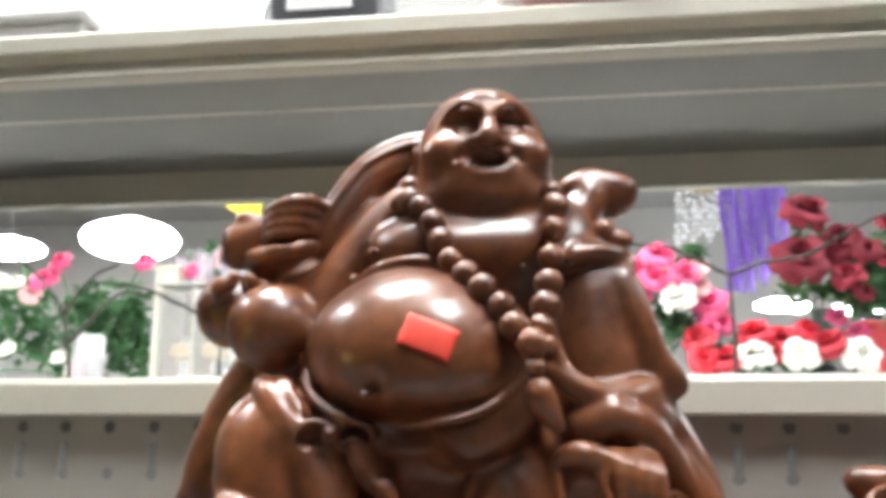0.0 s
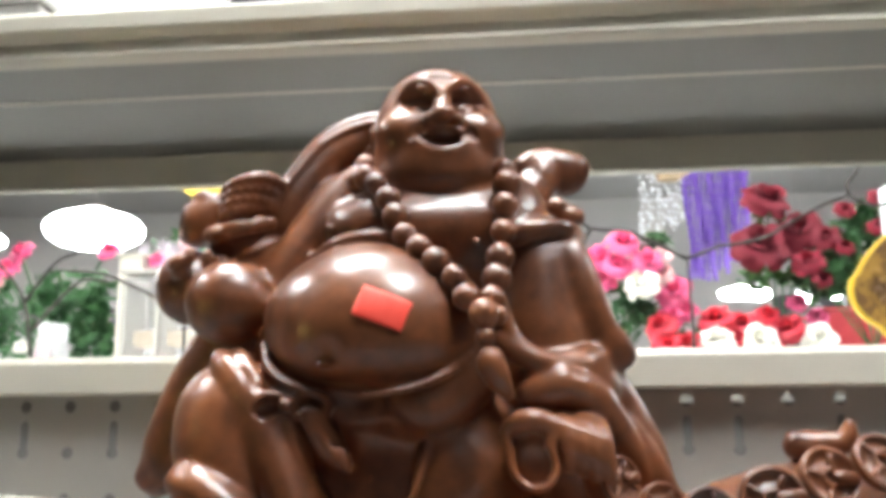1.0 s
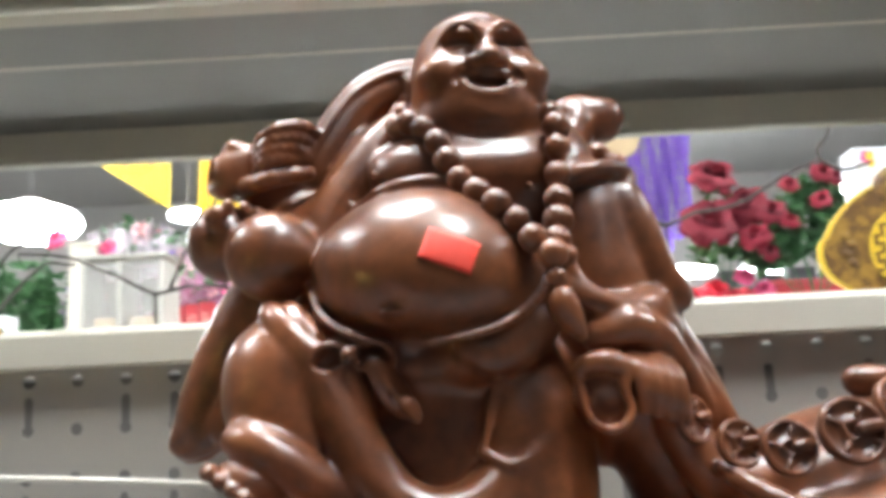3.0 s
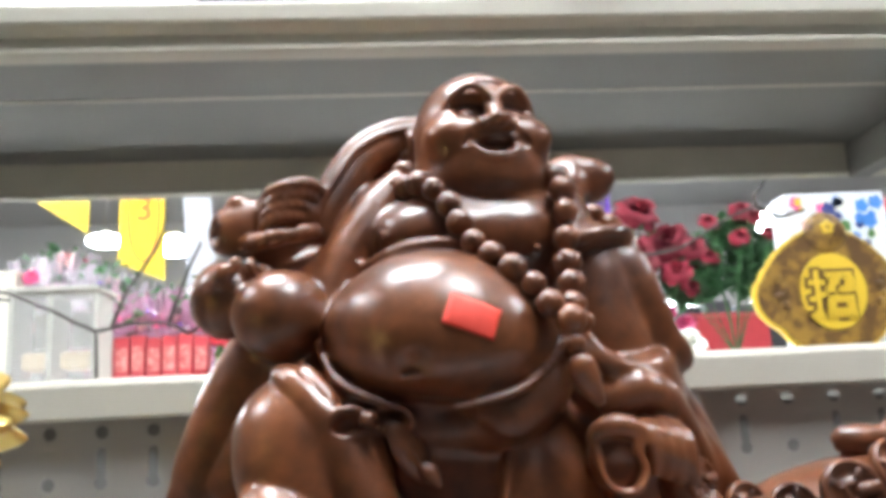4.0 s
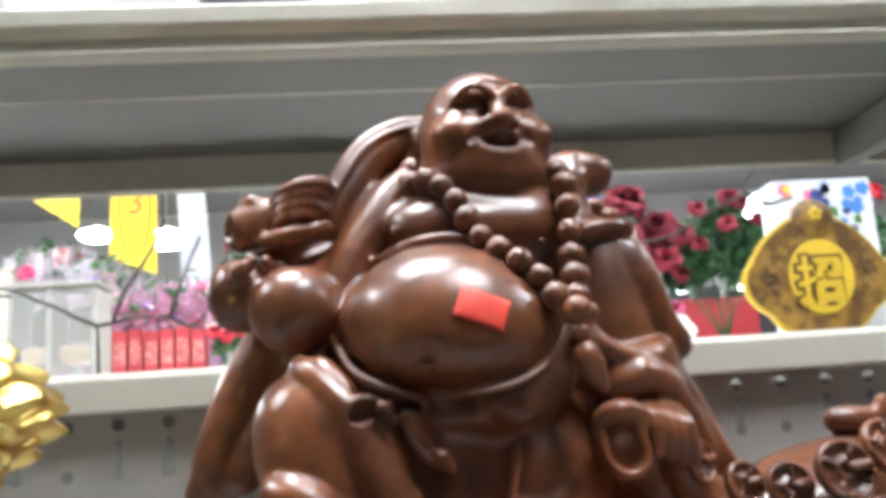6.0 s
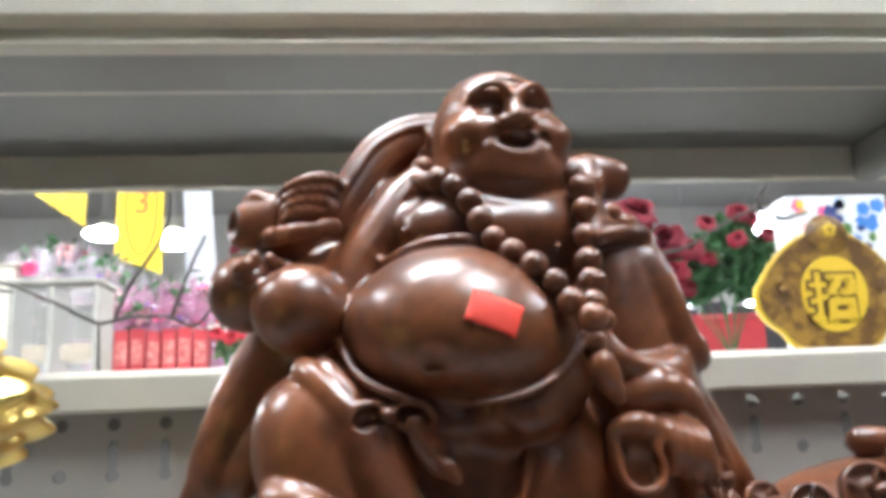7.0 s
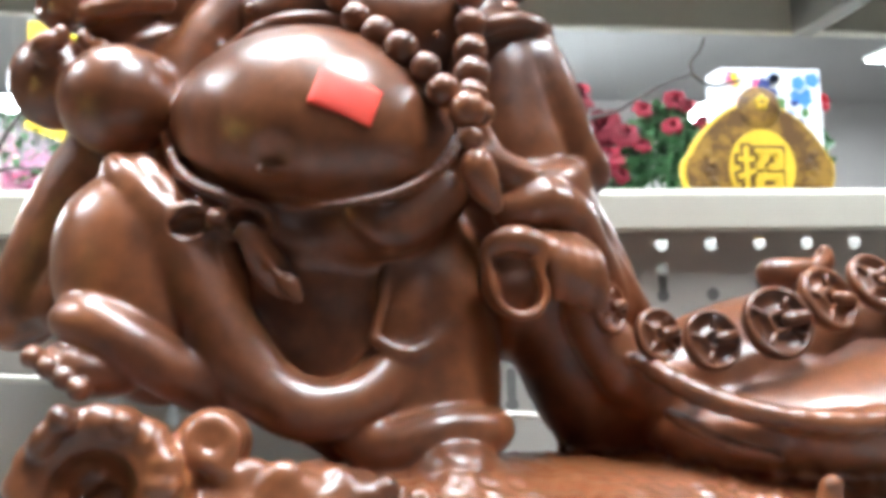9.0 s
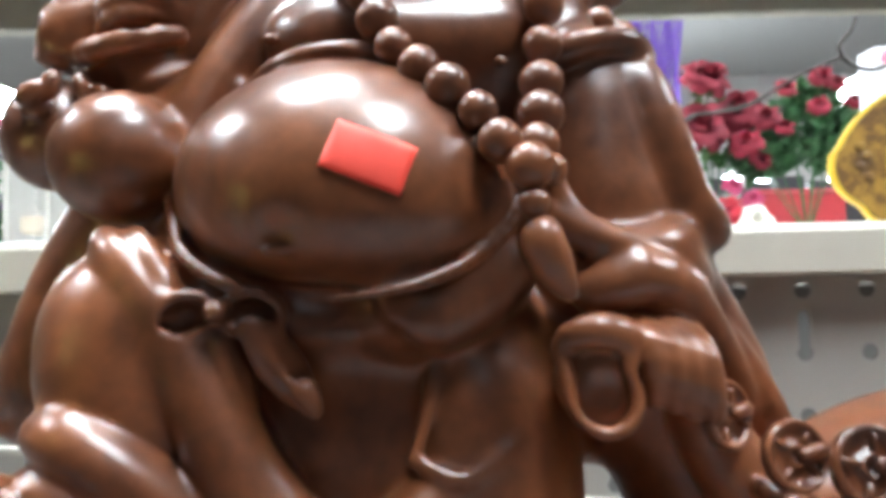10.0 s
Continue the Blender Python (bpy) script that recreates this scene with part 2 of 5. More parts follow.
def ceiling_light(x, y, z, w, d):
    h = holder("ceiling_light", (x, y, z), "square white ceiling light panel, switched on", "ceiling light", "ceiling lights")
    bm = box_bm(x - w / 2 - 0.03, x + w / 2 + 0.03, y - d / 2 - 0.03, y + d / 2 + 0.03, z + 0.012, z + 0.06, 0.006)
    part("frame", bm, FRAME_WHITE, h)
    part("diffuser", box_bm(x - w / 2, x + w / 2, y - d / 2, y + d / 2, z, z + 0.011), LAMP_ON, h, "glowing white diffuser")
    for sx in (-1, 1):
        bm = bmesh.new()
        tube(bm, [Vector((x + sx * w * 0.4, y, z + 0.05)), Vector((x + sx * w * 0.4, y, 3.6))], 0.004, 6)
        part("hanger", bm, STEEL, h)


# the 0.16 front panel and the five rear panels are added, unseen fill lamps
for lx, ly, lz, w, d in ((-0.50, 0.90, 3.1, 0.80, 0.55), (0.47, 0.05, 3.1, 0.62, 0.62), (-2.35, 1.0, 3.1, 0.6, 0.6), (2.4, 0.6, 3.1, 0.55, 0.55), (0.6, -2.6, 3.1, 0.16, 0.16), (-2.6, 3.6, 3.4, 0.7, 0.7),
                         (0.0, 3.6, 3.4, 0.7, 0.7), (2.6, 3.6, 3.4, 0.7, 0.7), (-5.2, 7.2, 3.4, 0.9, 0.9), (5.6, 7.2, 3.4, 0.9, 0.9)):
    ceiling_light(lx, ly, lz, w, d)


# ---- the display unit in front ----
X0, PITCH, PEG_Y = 0.24, 0.05, 0.92


def keyhole(r, slot):
    """Outline of a punched opening round (0, 0): a round hole, or a hole with a narrower slot above it."""
    if not slot:
        return [(r * math.cos(a), r * math.sin(a)) for a in [2 * math.pi * k / 16 for k in range(16)]]
    w, h = r * 0.72, 0.029
    pts = [(r * math.cos(a), r * math.sin(a)) for a in [math.radians(130 + 280 * k / 10) for k in range(11)]]
    pts += [(w, 0.009), (w, 0.014), (w, 0.020)]
    pts += [(w * math.cos(a), h + w * math.sin(a)) for a in [math.radians(180 * k / 4) for k in range(5)]]
    pts += [(-w, 0.020), (-w, 0.014), (-w, 0.009)]
    return pts


def perforated_panel(bm, y, thick, slots=True):
    """A sheet with holes on a square pitch, each cell a ring of faces between its square and its hole."""
    for c in range(-21, 11):
        for row in range(1, 6):
            cx, cz = X0 + PITCH * c, 1.1175 - 0.0485 * (row - 1)
            r = 0.0065
            hole = keyhole(r, slots and row in (2, 4) and c % 3 != 1)
            if not slots and row in (2, 4) and c % 3 != 1:
                hole = None
            x0, x1, z0, z1 = cx - PITCH / 2, cx + PITCH / 2, cz - 0.0085, cz + 0.04
            if hole is None:
                vs = [bm.verts.new(p) for p in ((x0, y, z0), (x1, y, z0), (x1, y, z1), (x0, y, z1))]
                bm.faces.new(vs)
                continue
            n = len(hole)
            inner = [bm.verts.new((cx + a, y, cz + b)) for a, b in hole]
            back = [bm.verts.new((cx + a, y + thick, cz + b)) for a, b in hole]
            outer = []
            mid = 0.012 if n > 16 else 0.0
            hx, lo, hi = PITCH / 2, z0 - cz - mid, z1 - cz - mid
            for a, b in hole:
                b2 = b - mid
                s = min(hx / abs(a) if abs(a) > 1e-9 else 1e9, (hi / b2 if b2 > 1e-9 else lo / b2 if b2 < -1e-9 else 1e9))
                outer.append(bm.verts.new((cx + a * s, y, cz + mid + b2 * s)))
            corner = {}
            for i in range(n):
                j = (i + 1) % n
                po, pj = outer[i].co, outer[j].co
                bm.faces.new((inner[i], inner[j], back[j], back[i]))
                ex = abs(abs(po.x - cx) - hx) < 1e-6
                ejx = abs(abs(pj.x - cx) - hx) < 1e-6
                if ex != ejx:
                    k = bm.verts.new((po.x if ex else pj.x, y, pj.z if ex else po.z))
                    bm.faces.new((inner[i], outer[i], k, outer[j], inner[j]))
                else:
                    bm.faces.new((inner[i], outer[i], outer[j], inner[j]))
    bmesh.ops.remove_doubles(bm, verts=bm.verts, dist=1e-5)


unit = holder("display_unit", (0, PEG_Y, 0.0), "cream metal shop display unit with a punched back panel", "display unit")
bm = bmesh.new()
perforated_panel(bm, PEG_Y, 0.0012)
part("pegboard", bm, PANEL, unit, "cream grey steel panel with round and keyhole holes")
bm = bmesh.new()
profile_x(bm, [(0.899, 1.1295), (0.897, 1.1315), (0.897, 1.162), (0.900, 1.1665), (0.905, 1.169), (0.965, 1.169), (0.970, 1.165), (0.970, 1.1295)], -0.84, 0.80)
part("top_rail", bm, CREAM, unit, "smooth cream top rail")
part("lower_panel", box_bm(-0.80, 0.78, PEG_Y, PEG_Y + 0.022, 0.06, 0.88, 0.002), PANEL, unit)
part("kick_plate", box_bm(-0.84, 0.80, 0.34, PEG_Y, 0.0, 0.10, 0.003), CREAM, unit)
for ux in (-0.83, 0.79):
    part("upright", box_bm(ux - 0.02, ux + 0.02, PEG_Y - 0.012, PEG_Y + 0.058, 0.0, 1.1294, 0.003), CREAM, unit)

# unseen board and lip, coloured dark so little light bounces onto the statue
deck = holder("lower_shelf", (0, 0.62, 0.915), "shelf board that carries the statue, darkened to cut bounce light", "shelf")
part("board", box_bm(-0.80, 0.77, 0.36, PEG_Y - 0.013, 0.893, 0.915, 0.003), SHADE_GREY, deck)
part("front_lip", box_bm(-0.80, 0.77, 0.345, 0.3595, 0.870, 0.916, 0.004), SHADE_GREY, deck)

# upper shelf: stepped front lip, ribbed underside, beam at the far side
SH = 1.509
upper = holder("upper_shelf", (0, 1.15, SH), "cream metal upper shelf seen from below, underside greyed for shade", "shelf")
bm = bmesh.new()
profile_x(bm, [(0.903, SH), (0.897, SH + 0.001), (0.897, SH + 0.005), (0.905, SH + 0.008), (0.906, SH + 0.022), (0.898, SH + 0.027), (0.892, SH + 0.029), (0.890, SH + 0.032), (0.890, SH + 0.050), (0.894, SH + 0.054), (0.925, SH + 0.054), (0.925, SH)], -2.2, 2.4)
part("front_lip", bm, CREAM, upper, "stepped cream front lip")
# sheet is cream like the lip; its grey stands for shade
part("board", box_bm(-2.2, 2.4, 0.9255, 1.3745, SH + 0.032, SH + 0.050, 0.002), UNDERSIDE_SHADE, upper, "cream underside sheet, coloured grey for shade")
# highlight along the folded edge, laid on as a flush cream strip
part("seam_highlight", box_bm(-2.2, 2.4, 1.109, 1.1165, SH + 0.0312, SH + 0.0319), CREAM, upper, "thin pale strip for light caught on the folded seam")
part("back_beam", box_bm(-2.2, 2.4, 1.375, 1.405, 1.489, SH + 0.050, 0.004), CREAM, upper, "cream rear beam")
part("bracket", box_bm(0.655, 0.69, 1.13, 1.3745, SH - 0.030, SH + 0.0315, 0.004), UNDERSIDE_SHADE, upper, "pressed steel bracket")
for ux in (-2.17, 2.37):
    part("upright", box_bm(ux - 0.025, ux + 0.025, 1.4055, 1.455, 0.0, SH + 0.050, 0.003), CREAM, upper)

# cord stretched in front of the panel
bm = bmesh.new()
tube(bm, curve_pts([(-0.80, 0.895, 1.040), (-0.52, 0.89, 1.0255), (-0.334, 0.885, 1.0125), (-0.207, 0.882, 0.9985), (-0.05, 0.88, 0.982), (0.077, 0.88, 0.968), (0.35, 0.885, 0.945), (0.60, 0.895, 0.9205)], 60), 0.0032, 8)
tagged(smooth(part("white_cord", bm, CORD)), "thin white cord stretched across the punched panel", "cord")


# ---- the statue: one carved mesh, blended from round forms ----
class Carving:
    """A field of blended forms on a grid, turned into one mesh."""

    def __init__(self, lo, hi, step):
        self.lo, self.step = np.array(lo, np.float32), step
        self.n = np.ceil((np.array(hi) - self.lo) / step).astype(int) + 1
        self.f = np.full(self.n, 0.05, np.float32)

    def block(self, lo, hi):
        a = np.clip(np.floor((np.array(lo) - self.lo) / self.step).astype(int), 0, self.n - 1)
        b = np.clip(np.ceil((np.array(hi) - self.lo) / self.step).astype(int) + 1, 1, self.n)
        if (b <= a).any():
            return None
        ax = [self.lo[i] + self.step * np.arange(a[i], b[i], dtype=np.float32) for i in range(3)]
        return (slice(a[0], b[0]), slice(a[1], b[1]), slice(a[2], b[2])), ax[0][:, None, None], ax[1][None, :, None], ax[2][None, None, :]

    def mix(self, s, d, k, cut=False):
        f = self.f[s]
        if cut:
            d = -d
            h = np.clip(0.5 - 0.5 * (d - f) / k, 0, 1)
            self.f[s] = d + (f - d) * h + k * h * (1 - h)
        else:
            h = np.clip(0.5 + 0.5 * (f - d) / k, 0, 1)
            self.f[s] = f + (d - f) * h - k * h * (1 - h)

    def ell(self, c, r, k=0.008, rot=(0, 0, 0), cut=False):
        m = max(r) + k + 0.006
        g = self.block([q - m for q in c], [q + m for q in c])
        if g is None:
            return
        s, x, y, z = g
        R = np.array(Euler([radians(a) for a in rot]).to_matrix(), np.float32)
        x, y, z = x - c[0], y - c[1], z - c[2]
        u = R[0, 0] * x + R[1, 0] * y + R[2, 0] * z
        v = R[0, 1] * x + R[1, 1] * y + R[2, 1] * z
        w = R[0, 2] * x + R[1, 2] * y + R[2, 2] * z
        k0 = np.sqrt((u / r[0]) ** 2 + (v / r[1]) ** 2 + (w / r[2]) ** 2)
        k1 = np.sqrt((u / r[0] ** 2) ** 2 + (v / r[1] ** 2) ** 2 + (w / r[2] ** 2) ** 2) + 1e-6
        self.mix(s, (k0 * (k0 - 1) / k1).astype(np.float32), k, cut)

    def rod(self, a, b, ra, rb, k=0.006, cut=False):
        m = max(ra, rb) + k + 0.006
        g = self.block([min(p, q) - m for p, q in zip(a, b)], [max(p, q) + m for p, q in zip(a, b)])
        if g is None:
            return
        s, x, y, z = g
        d = [q - p for p, q in zip(a, b)]
        L = sum(q * q for q in d) + 1e-12
        t = np.clip(((x - a[0]) * d[0] + (y - a[1]) * d[1] + (z - a[2]) * d[2]) / L, 0, 1)
        dist = np.sqrt((x - a[0] - t * d[0]) ** 2 + (y - a[1] - t * d[1]) ** 2 + (z - a[2] - t * d[2]) ** 2)
        self.mix(s, (dist - (ra + (rb - ra) * t)).astype(np.float32), k, cut)

    def path(self, ctrl, r0, r1, k=0.005, n=10, cut=False, mid=None):
        P = curve_pts(ctrl, n)
        for i in range(n - 1):
            ra, rb = [(r0 + (r1 - r0) * q if mid is None else r0 * (1 - q) * (1 - q) + 2 * mid * q * (1 - q) + r1 * q * q) for q in (i / (n - 1), (i + 1) / (n - 1))]
            self.rod(tuple(P[i]), tuple(P[i + 1]), ra, rb, k, cut)

    def ring(self, c, axis, R, r, k=0.003, cut=False):
        a = Vector(axis).normalized()
        u = a.cross(Vector((0, 0, 1)) if abs(a.z) < 0.9 else Vector((1, 0, 0))).normalized()
        v = a.cross(u)
        n = 16
        P = [Vector(c) + R * (math.cos(2 * math.pi * i / n) * u + math.sin(2 * math.pi * i / n) * v) for i in range(n + 1)]
        for i in range(n):
            self.rod(tuple(P[i]), tuple(P[i + 1]), r, r, k, cut)

    def mesh(self):
        f = self.f
        s = f < 0
        nx, ny, nz = f.shape
        cnt = np.zeros((nx - 1, ny - 1, nz - 1), np.int8)
        corners = [(i, j, k) for i in (0, 1) for j in (0, 1) for k in (0, 1)]
        for i, j, k in corners:
            cnt += s[i:nx - 1 + i, j:ny - 1 + j, k:nz - 1 + k]
        I, J, K = np.nonzero((cnt > 0) & (cnt < 8))
        val = {c: f[I + c[0], J + c[1], K + c[2]] for c in corners}
        acc, num = np.zeros((len(I), 3)), np.zeros(len(I))
        for a in corners:
            for ax in range(3):
                if a[ax] == 0:
                    b = tuple(1 if q == ax else a[q] for q in range(3))
                    va, vb = val[a], val[b]
                    cross = (va < 0) != (vb < 0)
                    t = np.where(cross, va / np.where(cross, va - vb, 1), 0)
                    p = np.zeros((len(I), 3)) + np.array(a)
                    p[:, ax] += t
                    acc += np.where(cross[:, None], p, 0)
                    num += cross
        verts = self.lo + self.step * (np.stack([I, J, K], 1) + acc / num[:, None])
        idx = np.full(cnt.shape, -1, np.int64)
        idx[I, J, K] = np.arange(len(I))
        quads = []
        for ax in range(3):
            o1, o2 = [q for q in range(3) if q != ax]
            sl0, sl1 = [slice(1, -1)] * 3, [slice(1, -1)] * 3
            sl0[ax], sl1[ax] = slice(0, -1), slice(1, None)
            a, b = s[tuple(sl0)], s[tuple(sl1)]
            E = np.stack(np.nonzero(a != b), 1)
            flip = a[tuple(E.T)]
            base = E.copy()
            base[:, o1] += 1
            base[:, o2] += 1
            q = []
            for d1, d2 in ((-1, -1), (0, -1), (0, 0), (-1, 0)):
                c = base.copy()
                c[:, o1] += d1
                c[:, o2] += d2
                q.append(idx[tuple(c.T)])
            q = np.stack(q, 1)
            turn = flip if ax != 1 else ~flip
            q[~turn] = q[~turn][:, ::-1]
            quads.append(q)
        quads = np.concatenate(quads)
        return verts, quads[(quads >= 0).all(1)]


S = Carving((-0.335, 0.515, 0.908), (0.47, 0.885, 1.425), 0.0017)

# trunk, chest and cloak at the back
S.ell((-0.055, 0.765, 1.16), (0.105, 0.062, 0.150), 0.02)
S.ell((-0.052, 0.748, 1.250), (0.092, 0.050, 0.062), 0.02)
S.ell((-0.045, 0.745, 1.29), (0.06, 0.045, 0.04), 0.015)
S.ell((-0.100, 0.726, 1.258), (0.036, 0.034, 0.026), 0.012, (0, 18, 0))
S.ell((-0.020, 0.724, 1.256), (0.046, 0.034, 0.030), 0.016, (0, -12, 0))
S.ell((-0.080, 0.722, 1.266), (0.034, 0.026, 0.032), 0.012)
# shoulders
S.ell((-0.118, 0.802, 1.285), (0.05, 0.045, 0.05), 0.012)
S.ell((0.012, 0.752, 1.262), (0.044, 0.042, 0.052), 0.015)
# belly
S.ell((-0.088, 0.698, 1.176), (0.090, 0.082, 0.065), 0.004)
S.ell((-0.078, 0.688, 1.164), (0.082, 0.075, 0.054), 0.012)
# navel
S.ell((-0.113, 0.612, 1.146), (0.0085, 0.0150, 0.0075), 0.010, cut=True)
S.ell((-0.113, 0.6285, 1.1385), (0.008, 0.005, 0.0035), 0.004)
# waistband below the belly and robe edges at its sides
waist = [(-0.112, 0.742, 1.318), (-0.140, 0.724, 1.272), (-0.168, 0.712, 1.226), (-0.181, 0.702, 1.182), (-0.170, 0.668, 1.146), (-0.142, 0.643, 1.126), (-0.105, 0.626, 1.117), (-0.066, 0.625, 1.119), (-0.031, 0.638, 1.130), (-0.002, 0.655, 1.155), (0.012, 0.668, 1.19)]
S.path([(x, y + 0.025, z - 0.018) for x, y, z in waist[3:10]], 0.010, 0.010, 0.020, 30)
S.path(waist, 0.0034, 0.0034, 0.002, 60)
S.ell((-0.072, 0.714, 1.257), (0.056, 0.034, 0.028), 0.014)
S.path([(-0.150, 0.720, 1.230), (-0.12, 0.684, 1.240), (-0.085, 0.672, 1.243), (-0.05, 0.676, 1.238)], 0.0028, 0.0028, 0.006, 24)
# head: dome, jaw, then the laughing face, turned a little to one side
TURN = radians(10)


def face(u, v, z):
    """A place on the head: u across the face, v forwards from the head's axis."""
    return (-0.043 + u * math.cos(TURN) + v * math.sin(TURN), 0.750 + u * math.sin(TURN) - v * math.cos(TURN), z)


S.ell((-0.043, 0.750, 1.352), (0.055, 0.058, 0.057), 0.01, (0, 0, 10))
S.ell(face(0.001, 0.010, 1.323), (0.0575, 0.055, 0.041), 0.012, (0, 0, 10))
S.ell(face(0.000, 0.022, 1.304), (0.051, 0.040, 0.022), 0.014, (0, 0, 10))
for sx in (-1, 1):
    # deep almond sockets under a carved brow, each with a swollen laughing lid
    S.ell(face(0.0205 * sx, 0.058, 1.3625), (0.0205, 0.0175, 0.0130), 0.003, (0, -10 * sx, 10 + 24 * sx), cut=True)
    S.ell(face(0.0190 * sx, 0.0385, 1.3575), (0.0165, 0.0105, 0.0085), 0.003, (0, 0, 10 + 24 * sx))
    S.path([face(0.007 * sx, 0.052, 1.3550), face(0.019 * sx, 0.0525, 1.3575), face(0.033 * sx, 0.043, 1.3545)], 0.0013, 0.0013, 0.001, 10, cut=True)
    S.path([face(0.004 * sx, 0.0580, 1.3690), face(0.012 * sx, 0.0570, 1.3775), face(0.023 * sx, 0.0515, 1.3795), face(0.034 * sx, 0.0430, 1.3720), face(0.040 * sx, 0.0360, 1.3600)], 0.0032, 0.0020, 0.0025, 18)
    # cheeks pushed up, crease from the nose round the mouth
    S.ell(face(0.0320 * sx, 0.0370, 1.3385), (0.0235, 0.0220, 0.0190), 0.009)
    S.path([face(0.0140 * sx, 0.0640, 1.3415), face(0.0210 * sx, 0.0625, 1.3370), face(0.0265 * sx, 0.0590, 1.3290)], 0.0026, 0.0016, 0.004, 12, cut=True)
    S.ell(face(0.0105 * sx, 0.0610, 1.3445), (0.0068, 0.0070, 0.0056), 0.002)
    S.ell(face(0.0075 * sx, 0.0690, 1.3395), (0.0026, 0.0030, 0.0020), 0.001, cut=True)
S.path([face(0, 0.0520, 1.3700), face(0, 0.0560, 1.3580), face(0, 0.0625, 1.3490)], 0.0050, 0.0075, 0.004, 8)
S.ell(face(0, 0.0675, 1.3470), (0.0098, 0.0080, 0.0076), 0.003)
S.path([face(-0.013, 0.0452, 1.3870), face(0, 0.0462, 1.3880), face(0.013, 0.0452, 1.3870)], 0.0012, 0.0012, 0.002, 10)
S.path([face(-0.010, 0.0395, 1.3930), face(0, 0.0398, 1.3942), face(0.010, 0.0395, 1.3930)], 0.0011, 0.0011, 0.002, 8)
# open mouth: upper row of teeth inside, full lower lip, round chin
S.ell(face(0, 0.0660, 1.3285), (0.0180, 0.0145, 0.0072), 0.003, (0, 0, 10), cut=True)
S.path([face(-0.0240, 0.0590, 1.3345), face(-0.0130, 0.0640, 1.3285), face(0, 0.0660, 1.3260), face(0.0130, 0.0640, 1.3285), face(0.0240, 0.0590, 1.3345)], 0.0020, 0.0020, 0.003, 20, cut=True, mid=0.0060)
S.path([face(-0.0145, 0.0510, 1.3345), face(0, 0.0560, 1.3340), face(0.0145, 0.0510, 1.3345)], 0.0030, 0.0030, 0.001, 10, mid=0.0036)
S.path([face(-0.0215, 0.0535, 1.3200), face(-0.0100, 0.0590, 1.3160), face(0, 0.0605, 1.3150), face(0.0100, 0.0590, 1.3160), face(0.0215, 0.0535, 1.3200)], 0.0034, 0.0034, 0.003, 14, mid=0.0058)
S.ell(face(0, 0.0480, 1.2995), (0.0210, 0.0140, 0.0105), 0.006)
S.ell((-0.1020, 0.762, 1.348), (0.0075, 0.012, 0.021), 0.003)
S.ell((-0.1085, 0.754, 1.348), (0.0045, 0.006, 0.011), 0.002, cut=True)
S.ell((-0.1005, 0.760, 1.324), (0.007, 0.009, 0.014), 0.003)
S.ell((0.0055, 0.766, 1.342), (0.006, 0.010, 0.020), 0.003)
# nipples
S.ell((-0.128, 0.6935, 1.256), (0.0034, 0.0034, 0.0034), 0.002)
S.ell((-0.006, 0.690, 1.240), (0.0032, 0.0032, 0.0032), 0.002)
# sack over the shoulder, with its folds running to the raised fist
S.ell((-0.105, 0.815, 1.325), (0.075, 0.045, 0.062), 0.012, (0, -25, 0))
S.ell((-0.175, 0.800, 1.250), (0.060, 0.045, 0.070), 0.012)
band = [(-0.080, 0.782, 1.3590), (-0.115, 0.776, 1.3560), (-0.142, 0.767, 1.3400), (-0.160, 0.756, 1.3150), (-0.173, 0.748, 1.2920), (-0.184, 0.746, 1.2720)]
S.path(band, 0.020, 0.014, 0.004, 16)
spine = curve_pts(band, 24)
for ang in (96, 70, 46, 22):
    ridge = []
    for i, p in enumerate(spine):
        d = (spine[min(i + 1, 23)] - spine[max(i - 1, 0)]).normalized()
        out = d.cross(Vector((0, -1, 0))).normalized()
        if out.z < 0 and out.x > 0:
            out = -out
        w = out * math.sin(radians(ang)) - Vector((0, 1, 0)) * math.cos(radians(ang))
        ridge.append(tuple(p + w * (0.0220 - 0.0070 * i / 23)))
    S.path(ridge, 0.0046, 0.0032, 0.0014, 30)
# raised arm, fist and gathered sack mouth
S.path([(-0.135, 0.790, 1.262), (-0.180, 0.772, 1.244), (-0.222, 0.748, 1.256), (-0.222, 0.735, 1.276)], 0.032, 0.020, 0.012, 10)
S.path([(-0.118, 0.752, 1.310), (-0.146, 0.736, 1.268), (-0.172, 0.722, 1.226), (-0.188, 0.716, 1.190)], 0.010, 0.011, 0.018, 14)
S.ell((-0.210, 0.733, 1.283), (0.030, 0.022, 0.020), 0.006, (0, -18, 0))
for i in range(4):
    z = 1.3050 - 0.0088 * i
    S.path([(-0.178 - 0.004 * i, 0.742, z - 0.002), (-0.186 - 0.004 * i, 0.718, z + 0.001), (-0.202 - 0.003 * i, 0.7075, z - 0.002), (-0.219 - 0.001 * i, 0.7100, z - 0.008), (-0.226, 0.7220, z - 0.013)], 0.0062, 0.0050, 0.0016, 12)
S.path([(-0.240, 0.722, 1.258), (-0.222, 0.706, 1.2575), (-0.200, 0.706, 1.262), (-0.184, 0.716, 1.266)], 0.0072, 0.0066, 0.002, 8)
S.ell((-0.205, 0.704, 1.2685), (0.010, 0.008, 0.004), 0.002, cut=True)
S.path([(-0.224, 0.738, 1.284), (-0.242, 0.734, 1.277), (-0.254, 0.732, 1.270)], 0.015, 0.020, 0.006, 6)
S.ell((-0.268, 0.722, 1.272), (0.008, 0.014, 0.012), 0.004, cut=True)
S.ell((-0.247, 0.728, 1.293), (0.011, 0.010, 0.008), 0.004)
